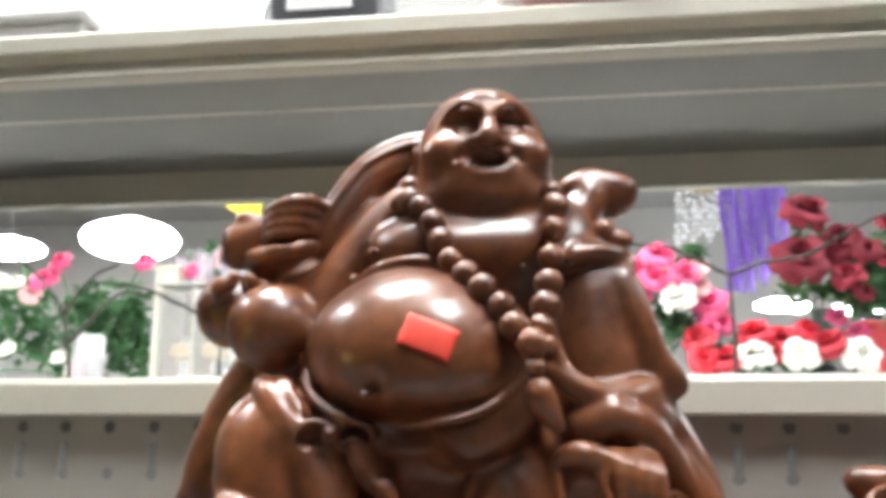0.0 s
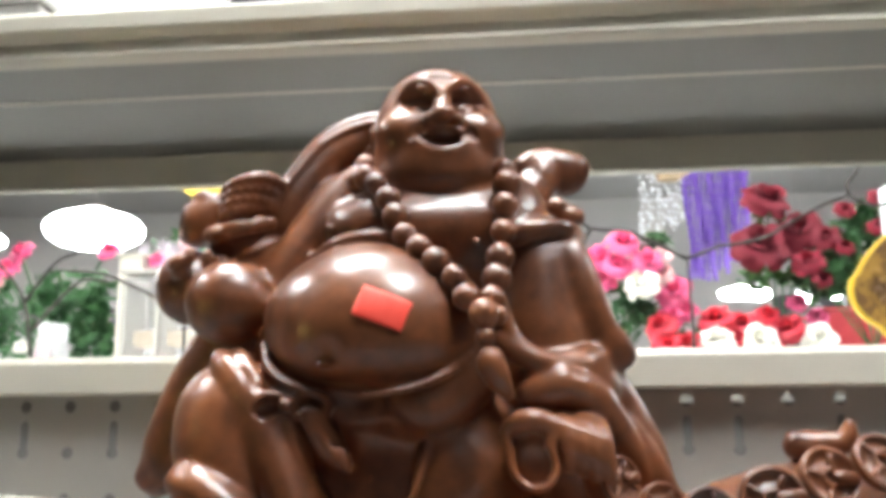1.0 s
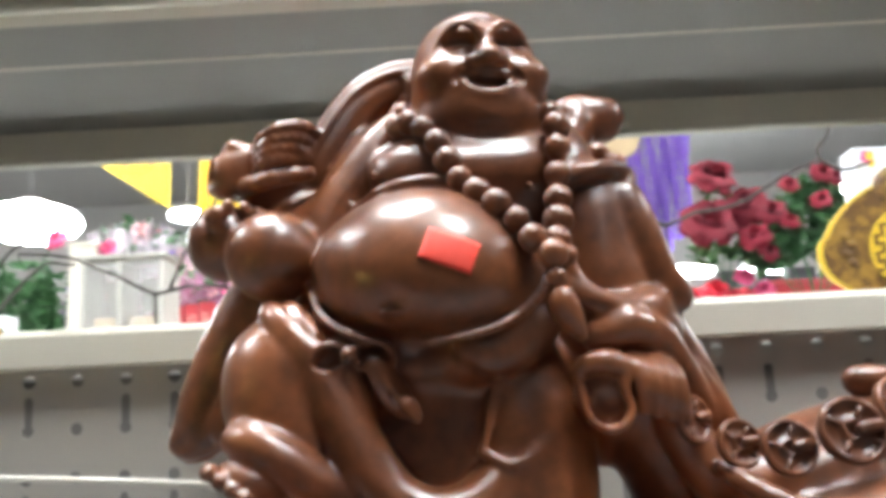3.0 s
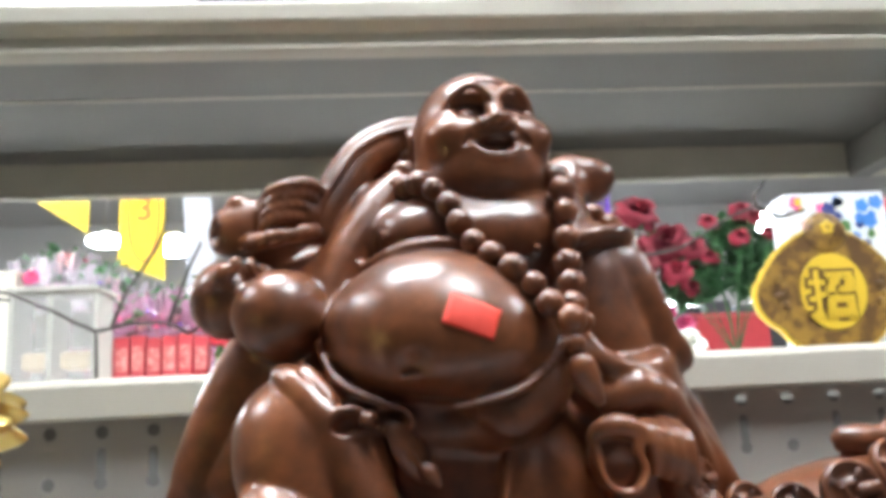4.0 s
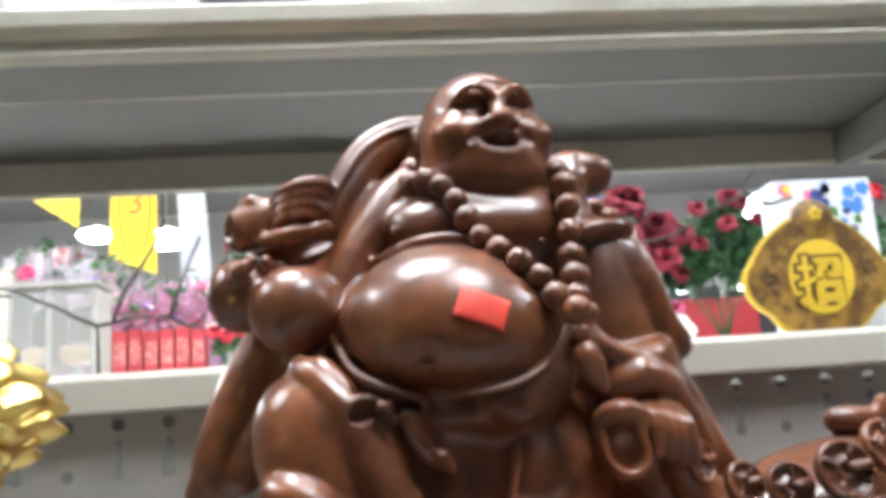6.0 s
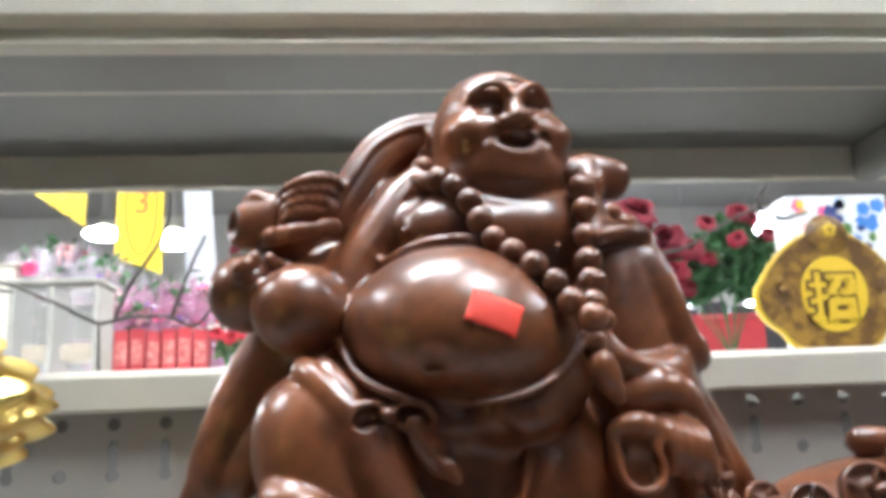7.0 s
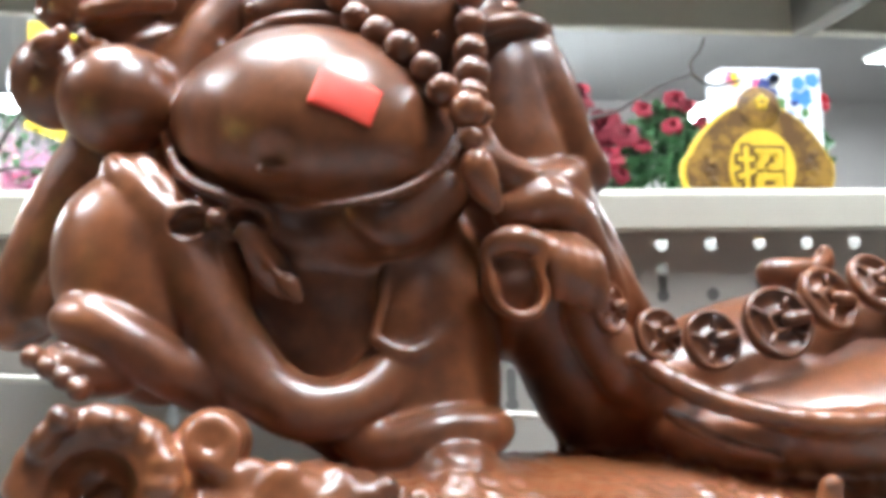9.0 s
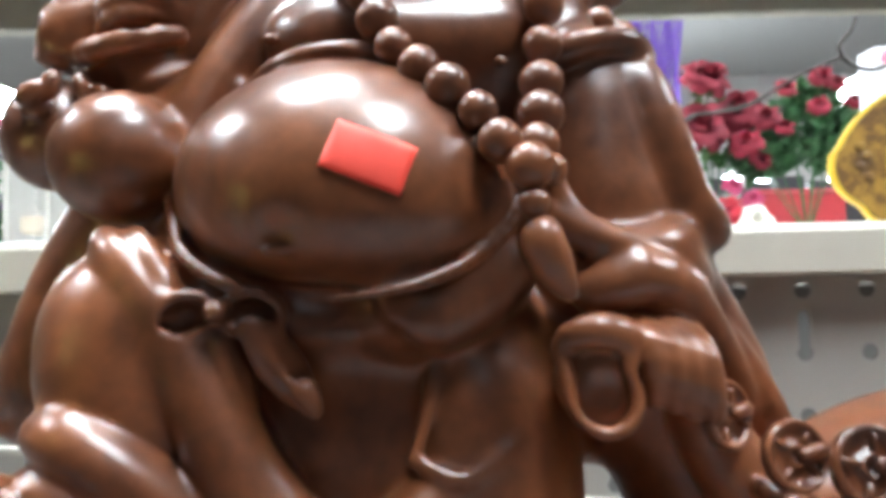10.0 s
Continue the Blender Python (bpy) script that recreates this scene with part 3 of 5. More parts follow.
# fruit held at the hip
S.ell((-0.211, 0.704, 1.196), (0.038, 0.037, 0.036), 0.004)
S.ell((-0.256, 0.728, 1.214), (0.030, 0.030, 0.032), 0.004)
S.ell((-0.19, 0.745, 1.20), (0.05, 0.04, 0.05), 0.01)
S.ell((-0.205, 0.772, 1.236), (0.046, 0.034, 0.042), 0.012)
S.ell((-0.152, 0.798, 1.276), (0.034, 0.032, 0.060), 0.014, (0, 24, 0))
for i in range(9):
    a = i * 0.7
    S.ell((-0.236 + 0.019 * math.cos(a), 0.700 + 0.010 * math.sin(a * 1.7), 1.226 + 0.010 * math.sin(a)), (0.0085, 0.006, 0.0048), 0.002, (20 * i, 35 * i, 15))
# cloak falling behind the knee
S.path([(-0.21, 0.775, 1.20), (-0.250, 0.772, 1.145), (-0.275, 0.768, 1.095), (-0.283, 0.765, 1.060)], 0.030, 0.020, 0.012, 12, mid=0.026)
S.path([(-0.200, 0.765, 1.17), (-0.235, 0.756, 1.11), (-0.262, 0.748, 1.062)], 0.022, 0.012, 0.010, 10)
S.ell((-0.282, 0.765, 1.078), (0.022, 0.014, 0.044), 0.008, (0, 22, 0))
S.path([(-0.236, 0.748, 1.135), (-0.252, 0.742, 1.10), (-0.276, 0.748, 1.060), (-0.292, 0.755, 1.045)], 0.004, 0.005, 0.004, 14)
S.ell((-0.288, 0.764, 1.058), (0.026, 0.011, 0.015), 0.006, (0, -18, 0))
S.path([(-0.300, 0.758, 1.046), (-0.285, 0.752, 1.047), (-0.262, 0.748, 1.056)], 0.004, 0.004, 0.004, 8)
S.ell((-0.16, 0.775, 1.09), (0.09, 0.045, 0.10), 0.02)
# raised knee, shin and foot
S.ell((-0.194, 0.690, 1.098), (0.049, 0.050, 0.052), 0.006)
S.path([(-0.200, 0.690, 1.100), (-0.198, 0.680, 1.070), (-0.180, 0.680, 1.035)], 0.042, 0.032, 0.012, 8)
S.path([(-0.208, 0.676, 1.150), (-0.196, 0.660, 1.138), (-0.180, 0.653, 1.120), (-0.166, 0.650, 1.108)], 0.006, 0.007, 0.009, 14)
S.path([(-0.192, 0.672, 1.152), (-0.182, 0.660, 1.140), (-0.170, 0.652, 1.126)], 0.004, 0.004, 0.006, 10)
S.path([(-0.226, 0.648, 1.056), (-0.206, 0.638, 1.050), (-0.176, 0.640, 1.030), (-0.145, 0.654, 1.012)], 0.011, 0.013, 0.010, 12)
S.ell((-0.214, 0.648, 1.028), (0.029, 0.026, 0.016), 0.004, (0, 14, 0))
for i in range(4):
    S.ell((-0.240 + 0.0085 * i, 0.630 - 0.002 * i, 1.036 - 0.006 * i), (0.0068, 0.009, 0.0066), 0.002)
# robe between the legs: hollow under the belly, with a curved hem that catches the light
S.ell((-0.092, 0.716, 1.080), (0.086, 0.055, 0.068), 0.020)
S.ell((-0.090, 0.712, 1.046), (0.066, 0.060, 0.043), 0.016)
S.ell((-0.070, 0.705, 1.010), (0.045, 0.050, 0.045), 0.016)
S.ell((-0.100, 0.642, 1.066), (0.050, 0.014, 0.048), 0.026, cut=True)
S.path([(-0.176, 0.660, 1.112), (-0.160, 0.656, 1.086), (-0.143, 0.652, 1.052), (-0.121, 0.648, 1.016), (-0.094, 0.644, 1.000), (-0.068, 0.647, 1.002), (-0.052, 0.654, 1.012), (-0.036, 0.664, 1.030)], 0.0060, 0.0040, 0.018, 44, mid=0.0125)
S.path([(-0.146, 0.662, 1.080), (-0.132, 0.658, 1.050), (-0.112, 0.652, 1.030)], 0.0020, 0.0016, 0.005, 14)
# flap of cloth over the thigh
S.ell((-0.024, 0.670, 1.058), (0.032, 0.016, 0.030), 0.004)
S.path([(-0.044, 0.661, 1.082), (-0.049, 0.655, 1.060), (-0.054, 0.651, 1.040)], 0.0034, 0.0030, 0.0015, 12)
S.path([(-0.054, 0.651, 1.040), (-0.032, 0.648, 1.031), (-0.006, 0.658, 1.046), (0.004, 0.668, 1.066)], 0.0032, 0.0040, 0.004, 14)
# bow at the waistband: two rolled loops and two tails
for c, tip in (((-0.1600, 0.6440, 1.1095), 14), ((-0.1275, 0.6415, 1.1105), -10)):
    S.ell((c[0], c[1] + 0.012, c[2]), (0.015, 0.014, 0.0095), 0.004)
    loop = []
    for k in range(13):
        a = 2 * math.pi * k / 12
        u, w = 0.0135 * math.cos(a), 0.0098 * math.sin(a)
        q = radians(tip)
        loop.append((c[0] + u * math.cos(q) - w * math.sin(q), c[1] + 0.004 * math.cos(a) ** 2, c[2] + u * math.sin(q) + w * math.cos(q)))
    S.path(loop, 0.0027, 0.0027, 0.0025, 26)
    S.ell((c[0], c[1] - 0.002, c[2] - 0.0005), (0.0112, 0.0085, 0.0074), 0.002, (0, -tip, 0), cut=True)
S.ell((-0.144, 0.641, 1.112), (0.0065, 0.008, 0.006), 0.003)
S.ell((-0.116, 0.6450, 1.0875), (0.0115, 0.0052, 0.027), 0.003, (8, -36, 16))
S.path([(-0.131, 0.6390, 1.106), (-0.117, 0.6385, 1.088), (-0.102, 0.6375, 1.068)], 0.0018, 0.0018, 0.003, 8)
S.path([(-0.103, 0.641, 1.074), (-0.098, 0.639, 1.065)], 0.0065, 0.0030, 0.003, 4)
S.ell((-0.138, 0.650, 1.080), (0.0100, 0.0060, 0.030), 0.004, (0, -12, 10))
S.path([(-0.146, 0.6445, 1.102), (-0.139, 0.6435, 1.078), (-0.131, 0.6450, 1.054)], 0.0018, 0.0016, 0.003, 8)
# standing leg, trouser hem and foot
S.path([(-0.030, 0.714, 1.09), (-0.020, 0.706, 1.05), (-0.018, 0.696, 1.01), (-0.020, 0.688, 0.985)], 0.048, 0.044, 0.012, 8)
S.path([(-0.068, 0.652, 0.981), (-0.042, 0.640, 0.979), (-0.012, 0.639, 0.986), (0.014, 0.652, 0.984), (0.026, 0.680, 0.980)], 0.011, 0.010, 0.008, 12)
S.ell((-0.010, 0.648, 0.967), (0.026, 0.040, 0.017), 0.006)
for i in range(5):
    S.ell((-0.016 + 0.0085 * i, 0.608 + 0.0035 * abs(i - 1), 0.962 - 0.001 * i), (0.0055, 0.009, 0.0058 - 0.0004 * i), 0.002)
S.path([(-0.010, 0.668, 1.02), (-0.014, 0.652, 1.0), (-0.055, 0.648, 0.985)], 0.004, 0.004, 0.006, 8)
# sleeve of the lowered arm with its open cuff
S.path([(0.040, 0.735, 1.236), (0.045, 0.722, 1.220), (0.046, 0.715, 1.185), (0.052, 0.712, 1.150)], 0.035, 0.037, 0.008, 10)
S.path([(0.016, 0.690, 1.240), (0.040, 0.686, 1.248), (0.064, 0.697, 1.250), (0.078, 0.722, 1.246)], 0.0040, 0.0040, 0.008, 20)
S.path([(0.014, 0.666, 1.158), (0.030, 0.664, 1.147), (0.052, 0.667, 1.138), (0.077, 0.682, 1.142), (0.096, 0.712, 1.152)], 0.008, 0.010, 0.006, 12)
S.path([(0.012, 0.664, 1.195), (0.018, 0.664, 1.170), (0.030, 0.664, 1.148)], 0.004, 0.005, 0.004, 8)
S.path([(0.070, 0.700, 1.236), (0.080, 0.694, 1.200), (0.092, 0.700, 1.165), (0.108, 0.712, 1.148)], 0.004, 0.007, 0.016, 14)
S.ell((0.060, 0.710, 1.125), (0.046, 0.048, 0.034), 0.010, (0, 12, 0))
S.path([(0.036, 0.666, 1.118), (0.060, 0.664, 1.124), (0.084, 0.680, 1.110), (0.100, 0.695, 1.088), (0.118, 0.706, 1.058)], 0.013, 0.011, 0.006, 12)
S.path([(0.078, 0.725, 1.13), (0.098, 0.728, 1.095), (0.116, 0.730, 1.050)], 0.024, 0.028, 0.012, 8)
S.path([(0.108, 0.702, 1.095), (0.128, 0.704, 1.066), (0.140, 0.705, 1.04)], 0.004, 0.006, 0.006, 8)
S.ell((0.045, 0.745, 1.09), (0.06, 0.05, 0.07), 0.02)
# fist that grips the sack's neck, and the rolled mouth of the sack
S.ell((0.069, 0.670, 1.085), (0.022, 0.022, 0.021), 0.004, (0, 12, 0))
for i in range(4):
    fx = 0.056 + 0.0090 * i
    S.path([(fx, 0.668, 1.101 - 0.0025 * i), (fx + 0.002, 0.6500 + 0.0015 * i, 1.094 - 0.003 * i), (fx + 0.004, 0.6465 + 0.0018 * i, 1.080 - 0.003 * i), (fx + 0.005, 0.655, 1.066 - 0.003 * i)], 0.0066, 0.0054, 0.0034, 8)
S.ell((0.034, 0.664, 1.076), (0.020, 0.016, 0.025), 0.004)
mouth = [(0.0150, 0.6500, 1.0910), (0.0240, 0.6440, 1.0985), (0.0370, 0.6430, 1.0965), (0.0480, 0.6460, 1.0900), (0.0460, 0.6450, 1.0780), (0.0500, 0.6450, 1.0660), (0.0430, 0.6420, 1.0545), (0.0300, 0.6420, 1.0540), (0.0210, 0.6440, 1.0640), (0.0180, 0.6470, 1.0780), (0.0150, 0.6500, 1.0910)]
S.path(mouth, 0.0034, 0.0034, 0.003, 40)
S.path([(0.020, 0.650, 1.095), (0.034, 0.646, 1.099), (0.050, 0.652, 1.094)], 0.007, 0.008, 0.004, 8)
S.ell((0.0345, 0.6400, 1.0690), (0.0130, 0.0125, 0.0140), 0.004, cut=True)
S.ell((0.0270, 0.6400, 1.0850), (0.0060, 0.0100, 0.0050), 0.002, cut=True)
# dark neck of the coin sack, deep under the fist
S.path([(0.066, 0.720, 1.075), (0.085, 0.738, 1.035), (0.115, 0.742, 0.990), (0.170, 0.735, 0.968)], 0.026, 0.046, 0.012, 10)
S.path([(0.084, 0.676, 1.062), (0.096, 0.684, 1.040), (0.112, 0.682, 1.015)], 0.014, 0.018, 0.010, 6)
# coin sack lying on the base, swelling forwards below the coins
S.ell((0.270, 0.705, 1.002), (0.165, 0.072, 0.052), 0.016)
S.ell((0.250, 0.720, 1.030), (0.105, 0.055, 0.037), 0.016, (0, -6, 0))
S.ell((0.34, 0.71, 1.02), (0.09, 0.07, 0.05), 0.016)
S.ell((0.290, 0.668, 0.984), (0.165, 0.084, 0.044), 0.010, (0, -4, 0))
S.path([(0.112, 0.655, 1.022), (0.135, 0.626, 1.004), (0.165, 0.604, 0.992), (0.205, 0.592, 0.986), (0.250, 0.588, 0.987), (0.33, 0.592, 0.992)], 0.006, 0.006, 0.008, 18)
S.path([(0.130, 0.634, 0.994), (0.165, 0.602, 0.983), (0.205, 0.587, 0.977), (0.250, 0.583, 0.978), (0.33, 0.588, 0.983)], 0.0028, 0.0028, 0.004, 18, cut=True)
S.path([(0.125, 0.640, 0.990), (0.145, 0.618, 0.976), (0.175, 0.604, 0.966)], 0.004, 0.003, 0.005, 8)
# small ingot ornament on the sack
S.path([(0.236, 0.712, 1.078), (0.255, 0.708, 1.079), (0.270, 0.704, 1.081), (0.2725, 0.703, 1.093)], 0.011, 0.005, 0.005, 8)
S.ell((0.250, 0.71, 1.076), (0.020, 0.010, 0.009), 0.004)
# ingot and knobs carried behind the shoulder
S.path([(0.034, 0.800, 1.331), (0.052, 0.806, 1.338), (0.058, 0.806, 1.336), (0.080, 0.808, 1.332)], 0.013, 0.015, 0.004, 8)
S.path([(0.059, 0.786, 1.358), (0.059, 0.786, 1.318)], 0.004, 0.004, 0.004, 4, cut=True)
S.ell((0.070, 0.808, 1.325), (0.022, 0.018, 0.020), 0.006, (0, 15, 0))
S.ell((0.050, 0.802, 1.322), (0.016, 0.018, 0.020), 0.006)
S.path([(0.020, 0.79, 1.28), (0.048, 0.798, 1.318)], 0.024, 0.014, 0.008, 5)
S.ell((0.074, 0.772, 1.276), (0.013, 0.012, 0.010), 0.004)
S.ell((0.062, 0.770, 1.286), (0.010, 0.010, 0.009), 0.004)
# rocky base with rosettes
S.ell((0.03, 0.70, 0.928), (0.30, 0.145, 0.026), 0.012)
S.ell((-0.04, 0.66, 0.938), (0.22, 0.10, 0.026), 0.012)
S.ell((0.06, 0.64, 0.942), (0.17, 0.06, 0.012), 0.010)
S.ell((0.26, 0.70, 0.93), (0.20, 0.11, 0.030), 0.012)
rng = random.Random(5)
for i in range(190):
    a, q = rng.uniform(0, 2 * math.pi), rng.uniform(0.2, 1.0)
    x, y = 0.01 + 0.26 * q * math.cos(a), 0.640 + 0.095 * q * math.sin(a)
    S.ell((x, y, 0.952 - 0.016 * q * q + rng.uniform(-0.004, 0.004)), (rng.uniform(0.005, 0.012), rng.uniform(0.005, 0.010), rng.uniform(0.004, 0.007)), 0.003, (0, 0, rng.uniform(0, 180)))
S.ell((-0.193, 0.592, 0.970), (0.046, 0.040, 0.034), 0.008)
S.ring((-0.193, 0.566, 0.976), (0.05, -1, 0.25), 0.030, 0.0085, 0.005)
for i in range(22):
    a = 2 * math.pi * i / 22 + rng.uniform(-0.1, 0.1)
    q = 0.031 + rng.uniform(-0.003, 0.004)
    S.ell((-0.193 + q * math.cos(a), 0.563 + rng.uniform(-0.004, 0.012), 0.978 + q * 0.96 * math.sin(a)), (rng.uniform(0.006, 0.011), 0.009, rng.uniform(0.005, 0.009)), 0.003, (0, 60 * i, 0))
S.ell((-0.193, 0.550, 0.976), (0.021, 0.030, 0.020), 0.004, cut=True)
for i in range(6):
    S.ell((-0.200 + 0.006 * i, 0.578, 0.962 + 0.004 * (i % 3)), (0.007, 0.007, 0.005), 0.003)
S.ell((-0.142, 0.600, 0.990), (0.020, 0.018, 0.018), 0.005)
S.ring((-0.141, 0.586, 0.992), (0.1, -1, 0.3), 0.010, 0.0045, 0.003)
for i in range(26):
    x = -0.135 + 0.0042 * i + rng.uniform(-0.004, 0.004)
    S.ell((x, 0.585 + rng.uniform(-0.01, 0.015) + 0.0004 * i, 0.976 - 0.0008 * i + rng.uniform(-0.008, 0.004)), (rng.uniform(0.006, 0.011), 0.008, rng.uniform(0.005, 0.009)), 0.003)
S.ell((-0.110, 0.600, 0.958), (0.060, 0.030, 0.018), 0.008)
S.path([(0.186, 0.575, 0.930), (0.187, 0.573, 0.957)], 0.006, 0.0055, 0.003, 4)
S.ell((0.18, 0.60, 0.930), (0.05, 0.04, 0.014), 0.008)
# uneven hand of the carver
gx, gy, gz = [S.lo[a] + S.step * np.arange(S.f.shape[a]) for a in range(3)]
gx, gy, gz = gx[:, None, None], gy[None, :, None], gz[None, None, :]
S.f += (0.00022 * np.sin(95 * gx + 60 * gz + 1.0) * np.sin(88 * gy - 70 * gz) + 0.00012 * np.sin(210 * gx - 160 * gy) * np.sin(190 * gz + 120 * gy)).astype(S.f.dtype)
# pitted rock of the base
low = slice(0, int((0.968 - S.lo[2]) / S.step))
fade = np.clip((0.968 - gz[:, :, low]) / 0.012, 0, 1)
pits = np.sin(330 * gx + 170 * gy + 2.2 * np.sin(75 * gy + 40 * gx)) * np.sin(280 * gy - 130 * gx + 2.5 * np.sin(60 * gx)) + 0.8 * np.sin(190 * gx - 240 * gy + 3.0 * np.sin(48 * gx + 90 * gy)) * np.sin(260 * gz[:, :, low] + 150 * gx)
S.f[:, :, low] += (0.0011 * fade * pits).astype(S.f.dtype)
# flat foot of the base
S.f[:, :, :4] = np.maximum(S.f[:, :, :4], 0.002)

verts, quads = S.mesh()
statue_mesh = bpy.data.meshes.new("figure_statue")
statue_mesh.from_pydata(verts.tolist(), [], quads.tolist())
bm = bmesh.new()


def bead(p, r):
    ball(bm, p, r, 20, 12)


# the string of beads: two strands that meet over the belly, and a drop
left = curve_pts([(-0.100, 0.765, 1.338), (-0.113, 0.738, 1.306), (-0.094, 0.700, 1.297), (-0.075, 0.683, 1.273), (-0.062, 0.670, 1.243), (-0.036, 0.652, 1.218), (-0.020, 0.645, 1.202), (-0.009, 0.636, 1.184), (0.002, 0.630, 1.174)], 14)
for i, p in enumerate(left):
    bead(p - Vector((0, 0.005, 0)), 0.0106 + 0.0008 * math.sin(i * 2.1))
right = curve_pts([(0.006, 0.735, 1.318), (0.018, 0.712, 1.302), (0.019, 0.694, 1.283), (0.017, 0.686, 1.262), (0.014, 0.676, 1.231), (0.011, 0.658, 1.206), (0.007, 0.641, 1.186)], 8)
for i, p in enumerate(right[1:]):
    bead(p, 0.0113 + 0.0007 * math.sin(i * 1.7))
bead((0.002, 0.626, 1.172), 0.0085)
bead((0.012, 0.630, 1.173), 0.0075)
bead((0.003, 0.624, 1.157), 0.0075)
ball(bm, (0.006, 0.624, 1.139), (0.0105, 0.0105, 0.0125), 20, 12)
tube(bm, curve_pts([(0.006, 0.624, 1.140), (0.011, 0.627, 1.128), (0.020, 0.632, 1.114)], 8), [0.010, 0.0105, 0.0105, 0.0098, 0.0085, 0.007, 0.0055, 0.003], 12)


def coin(c, r, turn, ax=(0, 0, 0)):
    """An old coin with a raised rim, a square eye and four bars."""
    m = Matrix.Translation(c) @ Euler([radians(a) for a in ax]).to_matrix().to_4x4() @ Euler((radians(90), 0, 0)).to_matrix().to_4x4() @ Matrix.Rotation(radians(turn), 4, "Z")
    n = 28
    prof = [(1.0, -0.10), (1.0, 0.06), (0.96, 0.11), (0.88, 0.12), (0.81, 0.09), (0.79, 0.00), (0.32, 0.00), (0.30, 0.07), (0.24, 0.085), (0.17, 0.06), (0.16, -0.06)]
    rows = []
    for q, h in prof:
        ring = []
        for i in range(n):
            a = 2 * math.pi * i / n
            f = 1.0
            if q < 0.4:
                f = 1.0 / max(abs(math.cos(a)), abs(math.sin(a)))
            ring.append(bm.verts.new(m @ Vector((r * q * f * math.cos(a), r * q * f * math.sin(a), r * h * 1.5))))
        rows.append(ring)
    for a, b in zip(rows, rows[1:]):
        for i in range(n):
            bm.faces.new((a[i], a[(i + 1) % n], b[(i + 1) % n], b[i]))
    bm.faces.new(rows[0][::-1])
    bm.faces.new(rows[-1])
    for i in range(4):
        a = math.pi / 4 + i * math.pi / 2
        p, q = m @ Vector((0.36 * r * math.cos(a), 0.36 * r * math.sin(a), 0.03 * r)), m @ Vector((0.86 * r * math.cos(a), 0.86 * r * math.sin(a), 0.03 * r))
        tube(bm, [p, p.lerp(q, 0.5), q], [0.10 * r, 0.085 * r, 0.12 * r], 8)
    lay = Matrix.Translation(c) @ Euler([radians(a) for a in ax]).to_matrix().to_4x4()
    tube(bm, [lay @ Vector((r * a, -0.16 * r, r * b)) for a, b in ((0.05, -0.02), (0.16, 0.01), (0.45, 0.06), (0.80, 0.10), (0.92, 0.11))], [0.10 * r, 0.19 * r, 0.22 * r, 0.20 * r, 0.09 * r], 12)


coin((0.0970, 0.664, 1.056), 0.0175, 20, (-8, 0, 38))
coin((0.1237, 0.650, 1.038), 0.0175, 5, (-12, 0, 20))
coin((0.1543, 0.640, 1.034), 0.0195, 30, (-14, 0, 8))
coin((0.1954, 0.634, 1.044), 0.0235, 15, (-18, 0, 4))
coin((0.2374, 0.646, 1.058), 0.0225, 40, (-24, 12, 14))
coin((0.2756, 0.652, 1.068), 0.0215, 10, (-30, 14, 8))
coin((0.3119, 0.652, 1.066), 0.0215, 50, (-30, 10, -6))
coin((0.3472, 0.650, 1.058), 0.021, 20, (-26, 8, -10))
bm.from_mesh(statue_mesh)
statue = part("figure_statue", bm, RESIN)
smooth(statue)
tagged(statue, "glossy brown carved resin statue of a round-bellied seated figure", "statue")

# price sticker, laid on the belly
bm = bmesh.new()
tl, tr, br_ = Vector((-0.0835, 0, 1.1955)), Vector((-0.0485, 0, 1.1815)), Vector((-0.0570, 0, 1.1600))
bl = tl + br_ - tr
deps = bpy.context.evaluated_depsgraph_get()
tree = BVHTree.FromObject(statue, deps)
grid = []
for j in range(9):
    row = []
    for i in range(13):
        p = tl.lerp(tr, i / 12).lerp(bl.lerp(br_, i / 12), j / 8)
        hit, nrm, _, _ = tree.ray_cast(Vector((p.x, 0.3, p.z)), Vector((0, 1, 0)))
        q = hit + nrm * (0.0010 + 0.0009 * math.sin(i * 0.9) ** 2 * (j / 8))
        row.append((bm.verts.new(q), bm.verts.new(q - nrm * 0.0006)))
    grid.append(row)
for j in range(8):
    for i in range(12):
        bm.faces.new((grid[j][i][0], grid[j + 1][i][0], grid[j + 1][i + 1][0], grid[j][i + 1][0]))
        bm.faces.new((grid[j][i][1], grid[j][i + 1][1], grid[j + 1][i + 1][1], grid[j + 1][i][1]))
rim = [grid[0][i] for i in range(13)] + [grid[j][12] for j in range(1, 9)] + [grid[8][i] for i in range(11, -1, -1)] + [grid[j][0] for j in range(7, 0, -1)]
for a, b in zip(rim, rim[1:] + rim[:1]):
    bm.faces.new((a[0], b[0], b[1], a[1]))
tagged(smooth(part("price_sticker", bm, STICKER)), "blank bright red paper price sticker on the belly", "sticker")


